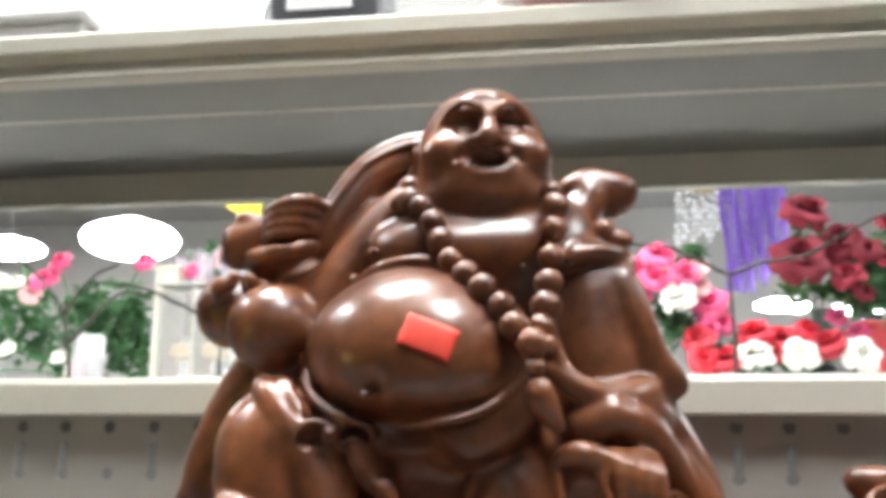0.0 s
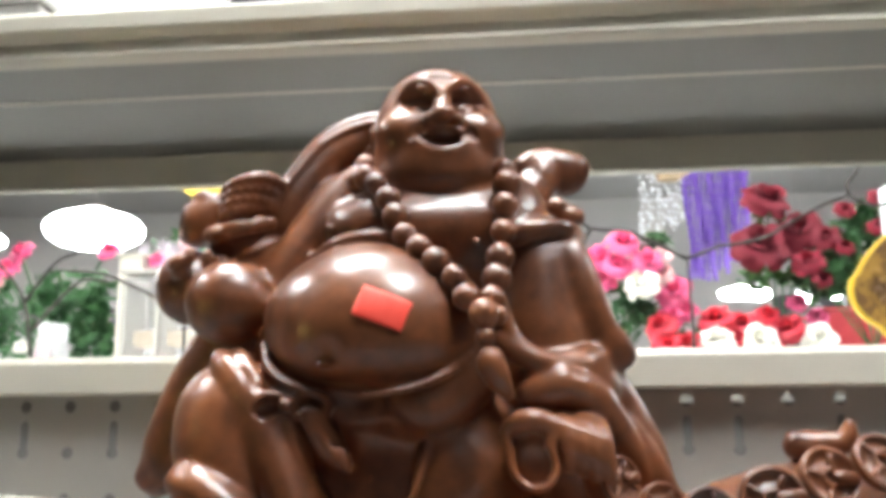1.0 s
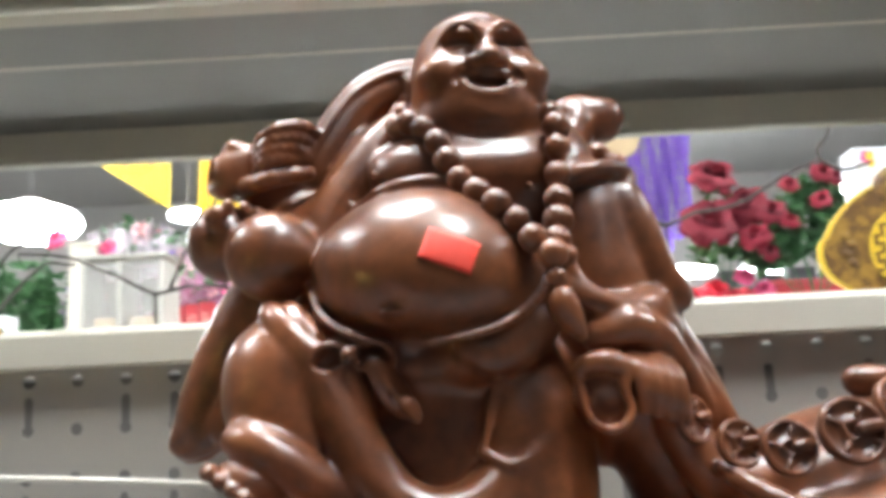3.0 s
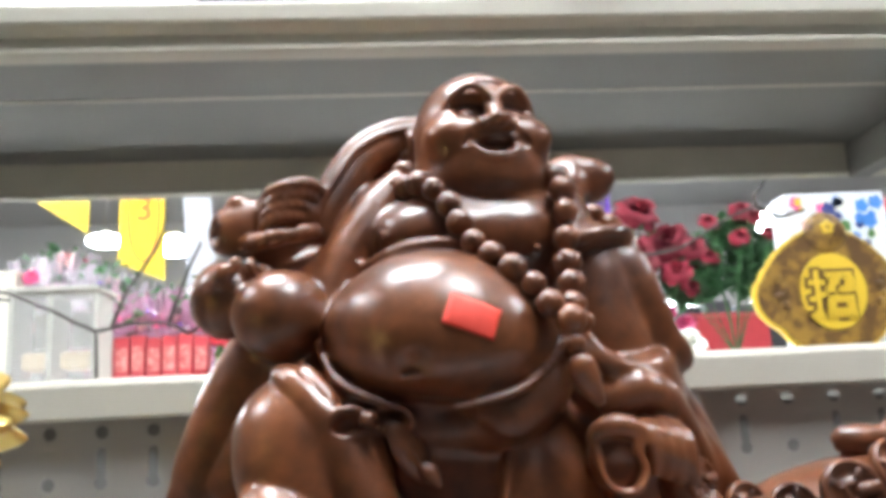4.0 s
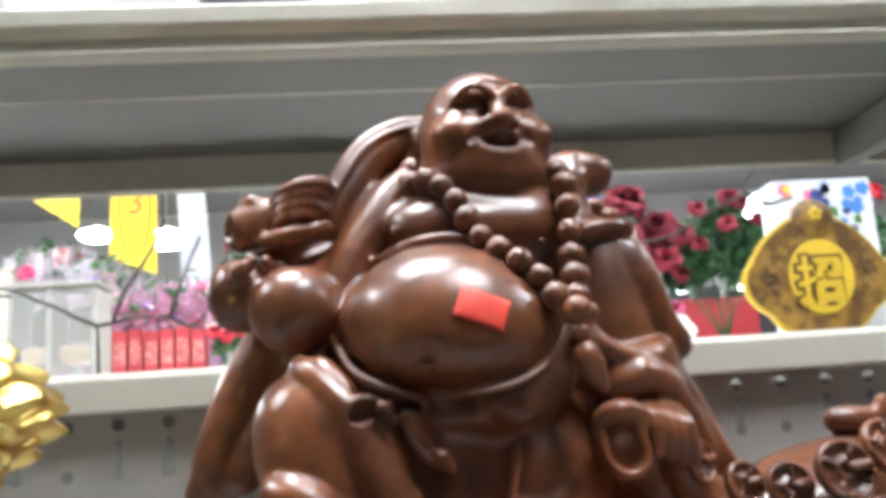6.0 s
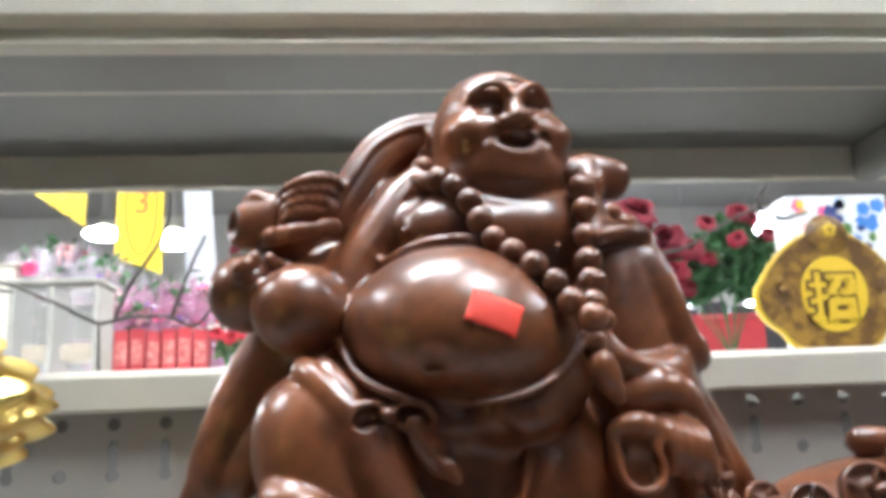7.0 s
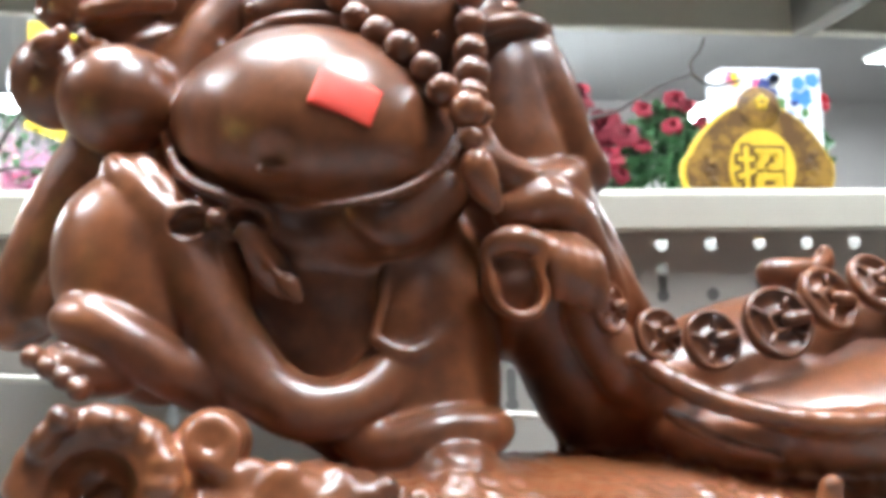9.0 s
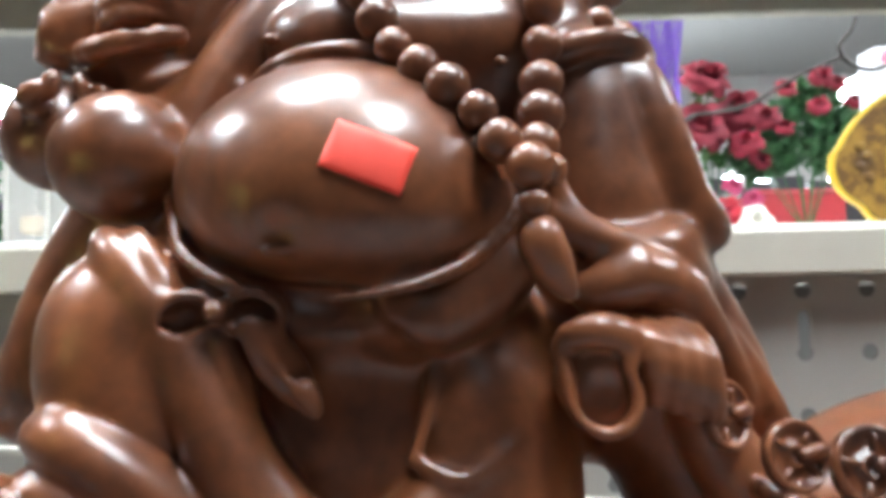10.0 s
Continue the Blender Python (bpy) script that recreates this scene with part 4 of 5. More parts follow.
# ---- gilded ornament beside the statue ----
def gold_ornament():
    """A stack of ribbed, scalloped gold leaves on a round foot."""
    bm = bmesh.new()
    seg, prof = 96, []
    layers = 17
    for i in range(layers * 8 + 1):
        u = i / (layers * 8)
        body = 0.026 + 0.062 * math.exp(-((u - 0.77) / 0.17) ** 2)
        prof.append((body - 0.006 + 0.011 * abs(math.sin(math.pi * u * layers)) ** 0.6, 0.935 + 0.240 * u, u))
    rows = []
    for r, z, u in prof:
        rows.append([bm.verts.new((-0.420 + (r + 0.0040 * math.sin(15 * a + 2.4 * int(u * layers)) * abs(math.sin(math.pi * u * layers))) * math.cos(a), 0.50 + r * 0.8 * math.sin(a), z + 0.004 * math.sin(9 * a + 20 * u))) for a in [2 * math.pi * k / seg for k in range(seg)]])
    for a, b in zip(rows, rows[1:]):
        for k in range(seg):
            bm.faces.new((a[k], a[(k + 1) % seg], b[(k + 1) % seg], b[k]))
    bm.faces.new(rows[0][::-1])
    bm.faces.new(rows[-1])
    h = holder("gold_ornament", (-0.420, 0.50, 0.915), "shiny gold ribbed ornament standing on the lower shelf", "ornament")
    smooth(part("body", bm, GOLD, h))
    bm = bmesh.new()
    bmesh.ops.create_cone(bm, cap_ends=True, segments=40, radius1=0.052, radius2=0.046, depth=0.020, matrix=Matrix.Translation((-0.420, 0.50, 0.925)))
    part("foot", bm, DARK, h, "black round foot")


gold_ornament()

# ---- displays behind: supports ----
near_y0, near_y1, NEAR_Z = 1.74, 3.30, 1.195
table = holder("display_counter", (0, 2.5, 0), "white shop counter that carries gifts and flowers", "counter")
part("top", box_bm(-2.6, 2.6, near_y0, near_y1, NEAR_Z - 0.03, NEAR_Z, 0.004), FRAME_WHITE, table)
# white counter's body coloured dark, giving the panel holes their shade
part("body", box_bm(-2.55, 2.55, near_y0 + 0.04, near_y1 - 0.04, 0.0, NEAR_Z - 0.0305, 0.004), SHADE_GREY, table)
# pale strip added behind the right-hand holes so light seems to show through
part("hole_light_strip", box_bm(0.10, 2.58, near_y0 + 0.012, near_y0 + 0.0395, 1.130, NEAR_Z - 0.0305, 0.003), CASE, table)
FAR_Z = 1.29
far = holder("display_counter", (0, 4.6, 0), "tall white shop counter with rows of artificial flowers", "counter")
part("top", box_bm(-3.6, 3.6, 3.85, 5.4, FAR_Z - 0.03, FAR_Z, 0.004), FRAME_WHITE, far)
part("body", box_bm(-3.55, 3.55, 3.9, 5.35, 0.0, FAR_Z - 0.0305, 0.004), FRAME_WHITE, far)


# ---- flowers ----
def petal(bm, hub, base, yaw, tilt, w, h, curl):
    rows = []
    for j in range(1, 5):
        v = j / 4
        ww = w * math.sin(math.pi * (0.18 + 0.62 * v)) ** 0.8
        row = []
        for i in range(4):
            u = i / 3 * 2 - 1
            lean = tilt + curl * v * v
            p = Vector((u * ww, -(h * v) * math.sin(lean) + 0.35 * ww * u * u, h * v * math.cos(lean)))
            row.append(bm.verts.new(base + Matrix.Rotation(yaw, 3, "Z") @ p))
        rows.append(row)
    for a, b in zip(rows, rows[1:]):
        for i in range(3):
            bm.faces.new((a[i], a[i + 1], b[i + 1], b[i]))
    for i in range(3):
        bm.faces.new((hub, rows[0][i + 1], rows[0][i]))


def rose_mesh(seed, material):
    """A rose bloom of unit radius, petals in a spiral."""
    rng = random.Random(seed)
    bm = bmesh.new()
    hub = bm.verts.new((0, 0, -0.15))
    for ring, (n, tilt, w, h, curl, r) in enumerate(((4, 0.05, 0.34, 0.78, 0.1, 0.14), (5, 0.28, 0.44, 0.86, 0.5, 0.22), (6, 0.62, 0.52, 0.92, 0.8, 0.26), (7, 1.0, 0.56, 0.95, 0.9, 0.24))):
        for k in range(n):
            a = 2 * math.pi * (k + 0.4 * ring) / n + rng.uniform(-0.2, 0.2)
            d = Vector((math.sin(a), -math.cos(a), 0)) * r
            petal(bm, hub, d + Vector((0, 0, -0.1)), a, tilt + rng.uniform(-0.1, 0.1), w, h * rng.uniform(0.9, 1.1), curl)
    me = bpy.data.meshes.new("rose_bloom")
    bm.to_mesh(me)
    bm.free()
    me.materials.append(material)
    for p in me.polygons:
        p.use_smooth = True
    return me


BLOOM = {k: [rose_mesh(i + 3 * j, m) for i in range(2)] for j, (k, m) in enumerate((("dark", ROSE_DARK), ("red", ROSE_RED), ("pink", ROSE_PINK), ("white", ROSE_WHITE), ("blush", ROSE_BLUSH)))}


def child_mesh(name, me, parent, m):
    ob = new(name, me)
    ob.parent = parent
    ob.matrix_parent_inverse = parent.matrix_basis.inverted()
    ob.matrix_basis = m
    return ob


def foliage(parent, blobs, material, n, size, seed, name="foliage"):
    """Many small pointed leaves scattered through ellipsoids (centre, radii)."""
    rng = random.Random(seed)
    V, F = [], []
    for c, r in blobs:
        for _ in range(n):
            while True:
                d = Vector((rng.uniform(-1, 1), rng.uniform(-1, 1), rng.uniform(-1, 1)))
                if 0.2 < d.length < 1:
                    break
            p = Vector(c) + Vector((d.x * r[0], d.y * r[1], d.z * r[2]))
            s = size * rng.uniform(0.6, 1.3)
            m = Euler((rng.uniform(-1.2, 1.2), rng.uniform(-1.2, 1.2), rng.uniform(0, 6.3))).to_matrix()
            k = len(V)
            for q in ((0, -1, 0), (0.42, -0.3, 0.10), (0.36, 0.4, 0.08), (0, 1, -0.12), (-0.36, 0.4, 0.08), (-0.42, -0.3, 0.10), (0, 0, -0.06)):
                V.append(p + m @ Vector(q) * s)
            F += [(k, k + 1, k + 6), (k + 1, k + 2, k + 6), (k + 2, k + 3, k + 6), (k + 3, k + 4, k + 6), (k + 4, k + 5, k + 6), (k + 5, k, k + 6)]
    me = bpy.data.meshes.new(name)
    me.from_pydata(V, [], F)
    me.materials.append(material)
    ob = child_mesh(name, me, parent, Matrix())
    return tagged(ob, "many small green artificial leaves", kind="stuff")


def bouquet(name, label, blooms, foot, blobs, seed, leaf=LEAF, leaves=90, leaf_size=0.03, pot=None, group="artificial flowers", pot_r=0.07, pot_h=0.12):
    """Blooms (kind, x, y, z, radius) on stems that rise from a pot at foot, with leaves."""
    rng = random.Random(seed)
    h = holder(name, foot, label, "flowers", group)
    top = Vector(foot) + Vector((0, 0, pot_h))
    for kind, x, y, z, r in blooms:
        tilt = Euler((rng.uniform(0.5, 1.0), rng.uniform(-0.35, 0.35), rng.uniform(-0.5, 0.5)))
        c = Vector((x, y, z))
        child_mesh("rose_bloom", rng.choice(BLOOM[kind]), h, Matrix.LocRotScale(c, tilt, Vector((r, r, r)) * 0.92))
        bm = bmesh.new()
        tube(bm, curve_pts([c - Vector((0, 0, 0.1 * r)), c.lerp(top, 0.5) + Vector((rng.uniform(-0.02, 0.02), 0, 0)), top - Vector((0, 0, 0.02))], 8), 0.004, 6)
        part("stem", bm, LEAF, h)
    if blobs:
        foliage(h, blobs, leaf, leaves, leaf_size, seed)
    bm = bmesh.new()
    bmesh.ops.create_cone(bm, cap_ends=True, segments=28, radius1=pot_r * 0.75, radius2=pot_r, depth=pot_h, matrix=Matrix.Translation(Vector(foot) + Vector((0, 0, pot_h / 2))))
    smooth(part("pot", bm, pot or DARK, h))
    return h


# crimson roses on tall stems
bouquet("rose_bouquet", "tall dark crimson artificial roses with green leaves",
        [("dark", 1.174, 4.2, 2.119, 0.115), ("dark", 1.118, 4.15, 1.892, 0.13), ("dark", 1.325, 4.22, 1.980, 0.105), ("dark", 1.398, 4.25, 1.820, 0.09), ("dark", 1.24, 4.3, 1.90, 0.08)],
        (1.22, 4.3, FAR_Z), [((1.21, 4.27, 2.02), (0.10, 0.06, 0.07)), ((1.16, 4.3, 1.76), (0.12, 0.08, 0.06)), ((1.36, 4.3, 1.75), (0.12, 0.08, 0.08))], 11, LEAF_LIGHT, 26, 0.045)
bouquet("rose_bush", "green artificial rose bush with small dark red blooms",
        [("dark", 1.50, 4.12, 2.045, 0.050), ("dark", 1.665, 4.12, 2.095, 0.055), ("dark", 1.72, 4.1, 2.06, 0.045), ("dark", 1.31, 4.1, 1.80, 0.075), ("dark", 1.40, 4.1, 1.915, 0.065), ("dark", 1.47, 4.08, 1.86, 0.05), ("dark", 1.80, 4.1, 1.98, 0.05), ("dark", 1.36, 4.08, 1.72, 0.05), ("dark", 1.62, 4.06, 1.95, 0.05)],
        (1.62, 4.25, FAR_Z), [((1.60, 4.25, 1.86), (0.22, 0.14, 0.19)), ((1.78, 4.25, 1.84), (0.14, 0.12, 0.16)), ((1.42, 4.25, 1.78), (0.14, 0.12, 0.13)), ((1.66, 4.25, 2.02), (0.12, 0.1, 0.09))], 12, LEAF, 260, 0.048)
bouquet("rose_bush", "leafy artificial rose bush with dark red blooms behind the sign",
        [("dark", 2.20, 4.15, 2.06, 0.075), ("dark", 2.34, 4.15, 1.95, 0.07), ("dark", 2.12, 4.12, 1.86, 0.05), ("red", 2.45, 4.15, 2.1, 0.06)],
        (2.2, 4.25, FAR_Z), [((2.15, 4.25, 1.82), (0.2, 0.14, 0.16)), ((2.38, 4.25, 1.86), (0.16, 0.12, 0.18))], 13, LEAF, 260, 0.048)
# pink and white roses
bouquet("rose_bouquet", "round bunch of pink and white artificial roses with dark leaves",
        [("pink", 0.494, 4.18, 1.925, 0.085), ("pink", 0.462, 4.16, 1.812, 0.075), ("pink", 0.600, 4.15, 1.828, 0.075), ("pink", 0.720, 4.2, 1.695, 0.085), ("white", 0.562, 4.12, 1.722, 0.085), ("blush", 0.665, 4.2, 1.86, 0.06), ("blush", 0.67, 4.2, 1.78, 0.06), ("pink", 0.38, 4.2, 1.86, 0.075), ("pink", 0.39, 4.2, 1.75, 0.07), ("white", 0.30, 4.2, 1.80, 0.06)],
        (0.5, 4.28, FAR_Z), [((0.45, 4.26, 1.62), (0.16, 0.12, 0.14)), ((0.56, 4.28, 1.60), (0.16, 0.12, 0.10)), ((0.66, 4.28, 1.93), (0.06, 0.05, 0.05))], 14, LEAF, 80, 0.04)
# low row of red and white roses
row_blooms = [("red", 0.641, 4.12, 1.525, 0.075), ("red", 0.755, 4.10, 1.43, 0.085), ("pink", 0.765, 4.2, 1.60, 0.06), ("red", 0.905, 4.2, 1.555, 0.085), ("red", 1.02, 4.2, 1.53, 0.08), ("red", 1.20, 4.12, 1.495, 0.09), ("white", 0.872, 4.06, 1.447, 0.082),
              ("white", 1.06, 4.06, 1.450, 0.082), ("white", 1.325, 4.08, 1.448, 0.085), ("pink", 1.275, 4.2, 1.625, 0.05), ("red", 0.655, 4.08, 1.43, 0.07), ("pink", 0.70, 4.16, 1.57, 0.06), ("red", 1.14, 4.2, 1.57, 0.06), ("red", 0.96, 4.08, 1.46, 0.06), ("pink", 1.36, 4.2, 1.56, 0.05)]
for i in range(5):
    got = row_blooms[i * 3:i * 3 + 3]
    cx = sum(b[1] for b in got) / 3
    bouquet("rose_pot", "low pot of red and white artificial roses", got, (0.70 + 0.155 * i, 4.30, FAR_Z), [((cx, 4.3, 1.46), (0.10, 0.08, 0.08))], 30 + i, LEAF, 40, 0.035, pot_r=0.05, pot_h=0.06, group="low rose pots")

# orange-red tulips in the print beside the red cartons
bouquet("tulip_pot", "small red artificial tulips with fresh green leaves",
        [("red", -0.60, 2.62, 1.40, 0.022), ("red", -0.56, 2.6, 1.385, 0.022), ("red", -0.53, 2.62, 1.40, 0.022), ("red", -0.585, 2.62, 1.44, 0.02), ("red", -0.54, 2.6, 1.43, 0.018), ("red", -0.50, 2.6, 1.38, 0.02)],
        (-0.55, 2.66, NEAR_Z), [((-0.55, 2.66, 1.36), (0.07, 0.03, 0.05))], 19, LEAF_LIGHT, 70, 0.022, pot_r=0.04, pot_h=0.05)
bouquet("violet_bunch", "dark purple artificial blooms with green leaves",
        [("dark", -0.52, 2.62, 1.675, 0.03), ("dark", -0.49, 2.6, 1.655, 0.028), ("dark", -0.545, 2.6, 1.65, 0.024)], (-0.47, 2.8, NEAR_Z), [((-0.50, 2.66, 1.66), (0.07, 0.04, 0.06)), ((-0.47, 2.7, 1.52), (0.03, 0.03, 0.10))], 20, LEAF, 40, 0.025, pot_r=0.04, pot_h=0.06)

# dark green plants and flowers round the post
bouquet("mixed_bouquet", "dense dark green artificial plant with white and pink blooms",
        [("white", -1.935, 2.85, 1.628, 0.036), ("white", -1.868, 2.85, 1.626, 0.034), ("white", -1.855, 2.82, 1.388, 0.03), ("white", -1.646, 2.8, 1.356, 0.03), ("white", -1.892, 2.8, 1.317, 0.03), ("white", -1.60, 2.8, 1.31, 0.026), ("pink", -1.757, 2.84, 1.630, 0.045), ("pink", -1.70, 2.84, 1.685, 0.045), ("pink", -1.42, 2.9, 1.70, 0.04), ("blush", -1.80, 2.84, 1.58, 0.04)],
        (-1.65, 3.0, NEAR_Z), [((-1.66, 3.14, 1.54), (0.22, 0.10, 0.15)), ((-1.78, 3.14, 1.42), (0.25, 0.10, 0.14)), ((-1.54, 3.14, 1.46), (0.14, 0.10, 0.18)), ((-2.03, 3.14, 1.55), (0.12, 0.10, 0.2))], 15, LEAF, 200, 0.034)
bouquet("mixed_bouquet", "dark artificial plant with trailing leaves behind the post",
        [("pink", -1.24, 2.9, 1.66, 0.03), ("white", -1.17, 2.9, 1.50, 0.02)],
        (-1.18, 3.0, NEAR_Z), [((-1.22, 3.14, 1.45), (0.10, 0.08, 0.15)), ((-1.10, 3.14, 1.42), (0.10, 0.08, 0.13))], 16, LEAF, 110, 0.03)


def vase(x, y, z, r, h, inner):
    t = holder("glass_vase", (x, y, z), "clear glass vase with coloured filling", "vase")
    bm = bmesh.new()
    rows = []
    for q, zz in ((0.85, 0), (1.0, 0.12), (1.0, 0.6), (0.8, 0.85), (0.9, 1.0), (0.84, 1.0), (0.74, 0.85), (0.92, 0.6), (0.92, 0.15)):
        rows.append([bm.verts.new((x + r * q * math.cos(a), y + r * q * math.sin(a), z + 0.001 + h * zz)) for a in [2 * math.pi * k / 24 for k in range(24)]])
    for a, b in zip(rows, rows[1:]):
        for k in range(24):
            bm.faces.new((a[k], a[(k + 1) % 24], b[(k + 1) % 24], b[k]))
    bm.faces.new(rows[0][::-1])
    bm.faces.new(rows[-1])
    smooth(part("glass", bm, GLASS, t))
    bm = bmesh.new()
    bmesh.ops.create_cone(bm, cap_ends=True, segments=20, radius1=r * 0.7, radius2=r * 0.8, depth=h * 0.5, matrix=Matrix.Translation((x, y, z + 0.03 + h * 0.27)))
    part("filling", bm, inner, t, "pink filling")


vase(-1.546, 2.78, NEAR_Z, 0.042, 0.235, ROSE_PINK)
vase(-1.47, 2.72, NEAR_Z, 0.03, 0.22, DARK)
vase(-1.16, 2.7, NEAR_Z, 0.03, 0.20, LEAF)

# square post with its cap
post = holder("post", (-1.315, 2.9, NEAR_Z), "square cream display post on the counter", "post")
part("shaft", box_bm(-1.358, -1.273, 2.865, 2.935, NEAR_Z, 1.66, 0.004), CREAM, post)
part("cap", box_bm(-1.364, -1.267, 2.858, 2.942, 1.6605, 1.674, 0.003), CREAM, post)


# ---- hanging lamps ----
def pendant(x, y, z, rx, rz, label):
    h = holder("pendant_lamp", (x, y, z), label, "pendant lamp", "pendant lamps")
    bm = bmesh.new()
    ball(bm, (x, y, z), (rx, rx, rz), 32, 12)
    smooth(part("diffuser", bm, PENDANT_ON, h, "glowing white saucer"))
    bm = bmesh.new()
    bmesh.ops.create_cone(bm, cap_ends=True, segments=24, radius1=rx * 0.4, radius2=rx * 0.2, depth=0.03, matrix=Matrix.Translation((x, y, z + rz + 0.012)))
    part("cap", bm, FRAME_WHITE, h)
    bm = bmesh.new()
    tube(bm, [Vector((x, y, z + rz)), Vector((x, y, 3.6))], 0.0012, 6)
    part("flex", bm, GREY_BOX, h)


pendant(-2.56, 5.0, 2.255, 0.285, 0.115, "large white glowing saucer lamp")
pendant(-3.35, 5.0, 2.22, 0.20, 0.06, "white glowing saucer lamp")
pendant(1.93, 8.0, 2.20, 0.20, 0.05, "small white glowing saucer lamp seen from afar")
pendant(2.735, 6.0, 2.435, 0.15, 0.11, "round white glowing lamp")
pendant(-1.70, 5.2, 2.30, 0.11, 0.035, "round white glowing lamp")
pendant(-1.30, 5.2, 2.255, 0.13, 0.055, "round white glowing lamp")
for x, z in ((1.854, 1.884), (2.082, 1.903), (2.562, 1.877), (2.640, 1.755), (1.569, 1.914)):
    pendant(x, 6.0, z, 0.075, 0.038, "small white spotlight over the far shelves")


# ---- hangings ----
def hanging(name, label, outline, y, material, thick=0.003):
    xs, zs = [p[0] for p in outline], [p[1] for p in outline]
    h = holder(name, ((min(xs) + max(xs)) / 2, y, max(zs)), label, "banner", "banners")
    bm = bmesh.new()
    extrude_poly(bm, outline, y, y + thick)
    part("sheet", bm, material, h)
    for x in (min(xs) + 0.02, max(xs) - 0.02):
        bm = bmesh.new()
        tube(bm, [Vector((x, y + thick / 2, max(zs) - 0.005)), Vector((x, y + thick / 2, 3.6))], 0.0008, 5)
        part("thread", bm, STEEL, h)
    return h


hanging("pennant", "plain yellow three-cornered paper pennant", [(-2.30, 2.68), (-1.738, 2.665), (-1.744, 2.297)], 5.0, YELLOW)
pn = bpy.data.objects["pennant"]
bm = bmesh.new()
tube(bm, [Vector((-1.93 + 0.10 * math.cos(a), 4.998, 2.645 + 0.12 * math.sin(a))) for a in [2 * math.pi * k / 40 for k in range(41)]], 0.008, 6)
part("printed_ring", bm, RED_INK, pn, "red printed oval")
b3 = hanging("banner", "yellow paper banner with a red numeral", [(-1.565, 2.70), (-1.312, 2.70), (-1.313, 2.016), (-1.577, 2.122)], 5.0, YELLOW)
me = text_mesh("3", 0.20, 0.001)
me.materials.append(RED_INK)
num = child_mesh("numeral", me, b3, Matrix.Translation((-1.432, 4.997, 2.43)) @ Euler((math.pi / 2, 0, 0)).to_matrix().to_4x4())
num["label"] = "dark red numeral three"
bm = bmesh.new()
tube(bm, [Vector((-1.435 + 0.085 * math.cos(a), 4.998, 2.40 + 0.27 * math.sin(a))) for a in [2 * math.pi * k / 40 for k in range(41)]], 0.0055, 6)
part("printed_ring", bm, RED_INK, b3, "red printed oval")
hanging("banner", "pale blue white cloth banner with faint marks", [(-0.80, 2.05), (-0.705, 2.05), (-0.672, 1.55), (-0.775, 1.555)], 3.05, WHITE_CLOTH)

# purple bead strings under the far ceiling
cur = holder("bead_curtain", (1.34, 6.0, 3.6), "purple bead strings hanging in a bunch from the ceiling", "bead curtain")
rng = random.Random(8)
for i in range(26):
    u = i / 25
    x = 1.14 + 0.40 * u
    low = 2.02 + 0.40 * max(0, u - 0.45) + rng.uniform(-0.03, 0.05)
    V = bmesh.new()
    z, line, rad = 3.59, [], []
    while z > low:
        s = 0.013 * rng.uniform(0.8, 1.3)
        xx = x + 0.012 * math.sin(z * 9 + i) - 0.10 * max(0, z - 2.45) * (0.4 - u)
        yy = 6.0 + 0.03 * math.sin(i * 1.3)
        for dz, q in ((0.9, 0.15), (0.5, 0.85), (0.0, 1.0), (-0.5, 0.85)):
            line.append(Vector((xx, yy, z + dz * s)))
            rad.append(q * s)
        z -= s * 1.8
    tube(V, line, rad, 7)
    part("bead_string", V, PURPLE, cur)
bm = bmesh.new()
for i in range(9):
    x = 0.77 + 0.03 * i
    z = 3.59
    while z > 2.26 + 0.02 * (i % 3):
        bmesh.ops.create_icosphere(bm, subdivisions=1, radius=rng.uniform(0.010, 0.02), matrix=Matrix.Translation((x + rng.uniform(-0.012, 0.012), 5.5 + rng.uniform(-0.04, 0.04), z)))
        z -= 0.038
tagged(part("crystal_strings", bm, CRYSTAL), "clear crystal strings hanging from the ceiling", "crystal strings", kind="stuff")
bm = bmesh.new()
extrude_poly(bm, [(0.82, 2.72), (1.10, 2.72), (1.06, 2.60), (0.97, 2.545), (0.86, 2.55)], 5.3, 5.42)
tn = tagged(part("paper_shade", bm, TAN), "tan paper lampshade hanging on a thread", "lampshade")
bm = bmesh.new()
tube(bm, [Vector((0.96, 5.36, 2.719)), Vector((0.96, 5.36, 3.6))], 0.003, 6)
part("thread", bm, STEEL, tn)


# ---- bare twigs ----
def twig(ctrls, foot, label):
    h = holder("twig_branch", foot, label, "branch", "bare twigs")
    for c in ctrls:
        bm = bmesh.new()
        P = curve_pts(c, 4 * len(c))
        rng = random.Random(len(c))
        P = [p + Vector((rng.uniform(-1, 1), rng.uniform(-1, 1), rng.uniform(-1, 1))) * 0.0012 for p in P]
        tube(bm, P, [0.0042 - 0.0014 * i / len(P) for i in range(len(P))], 7)
        smooth(part("branch", bm, TWIG, h))


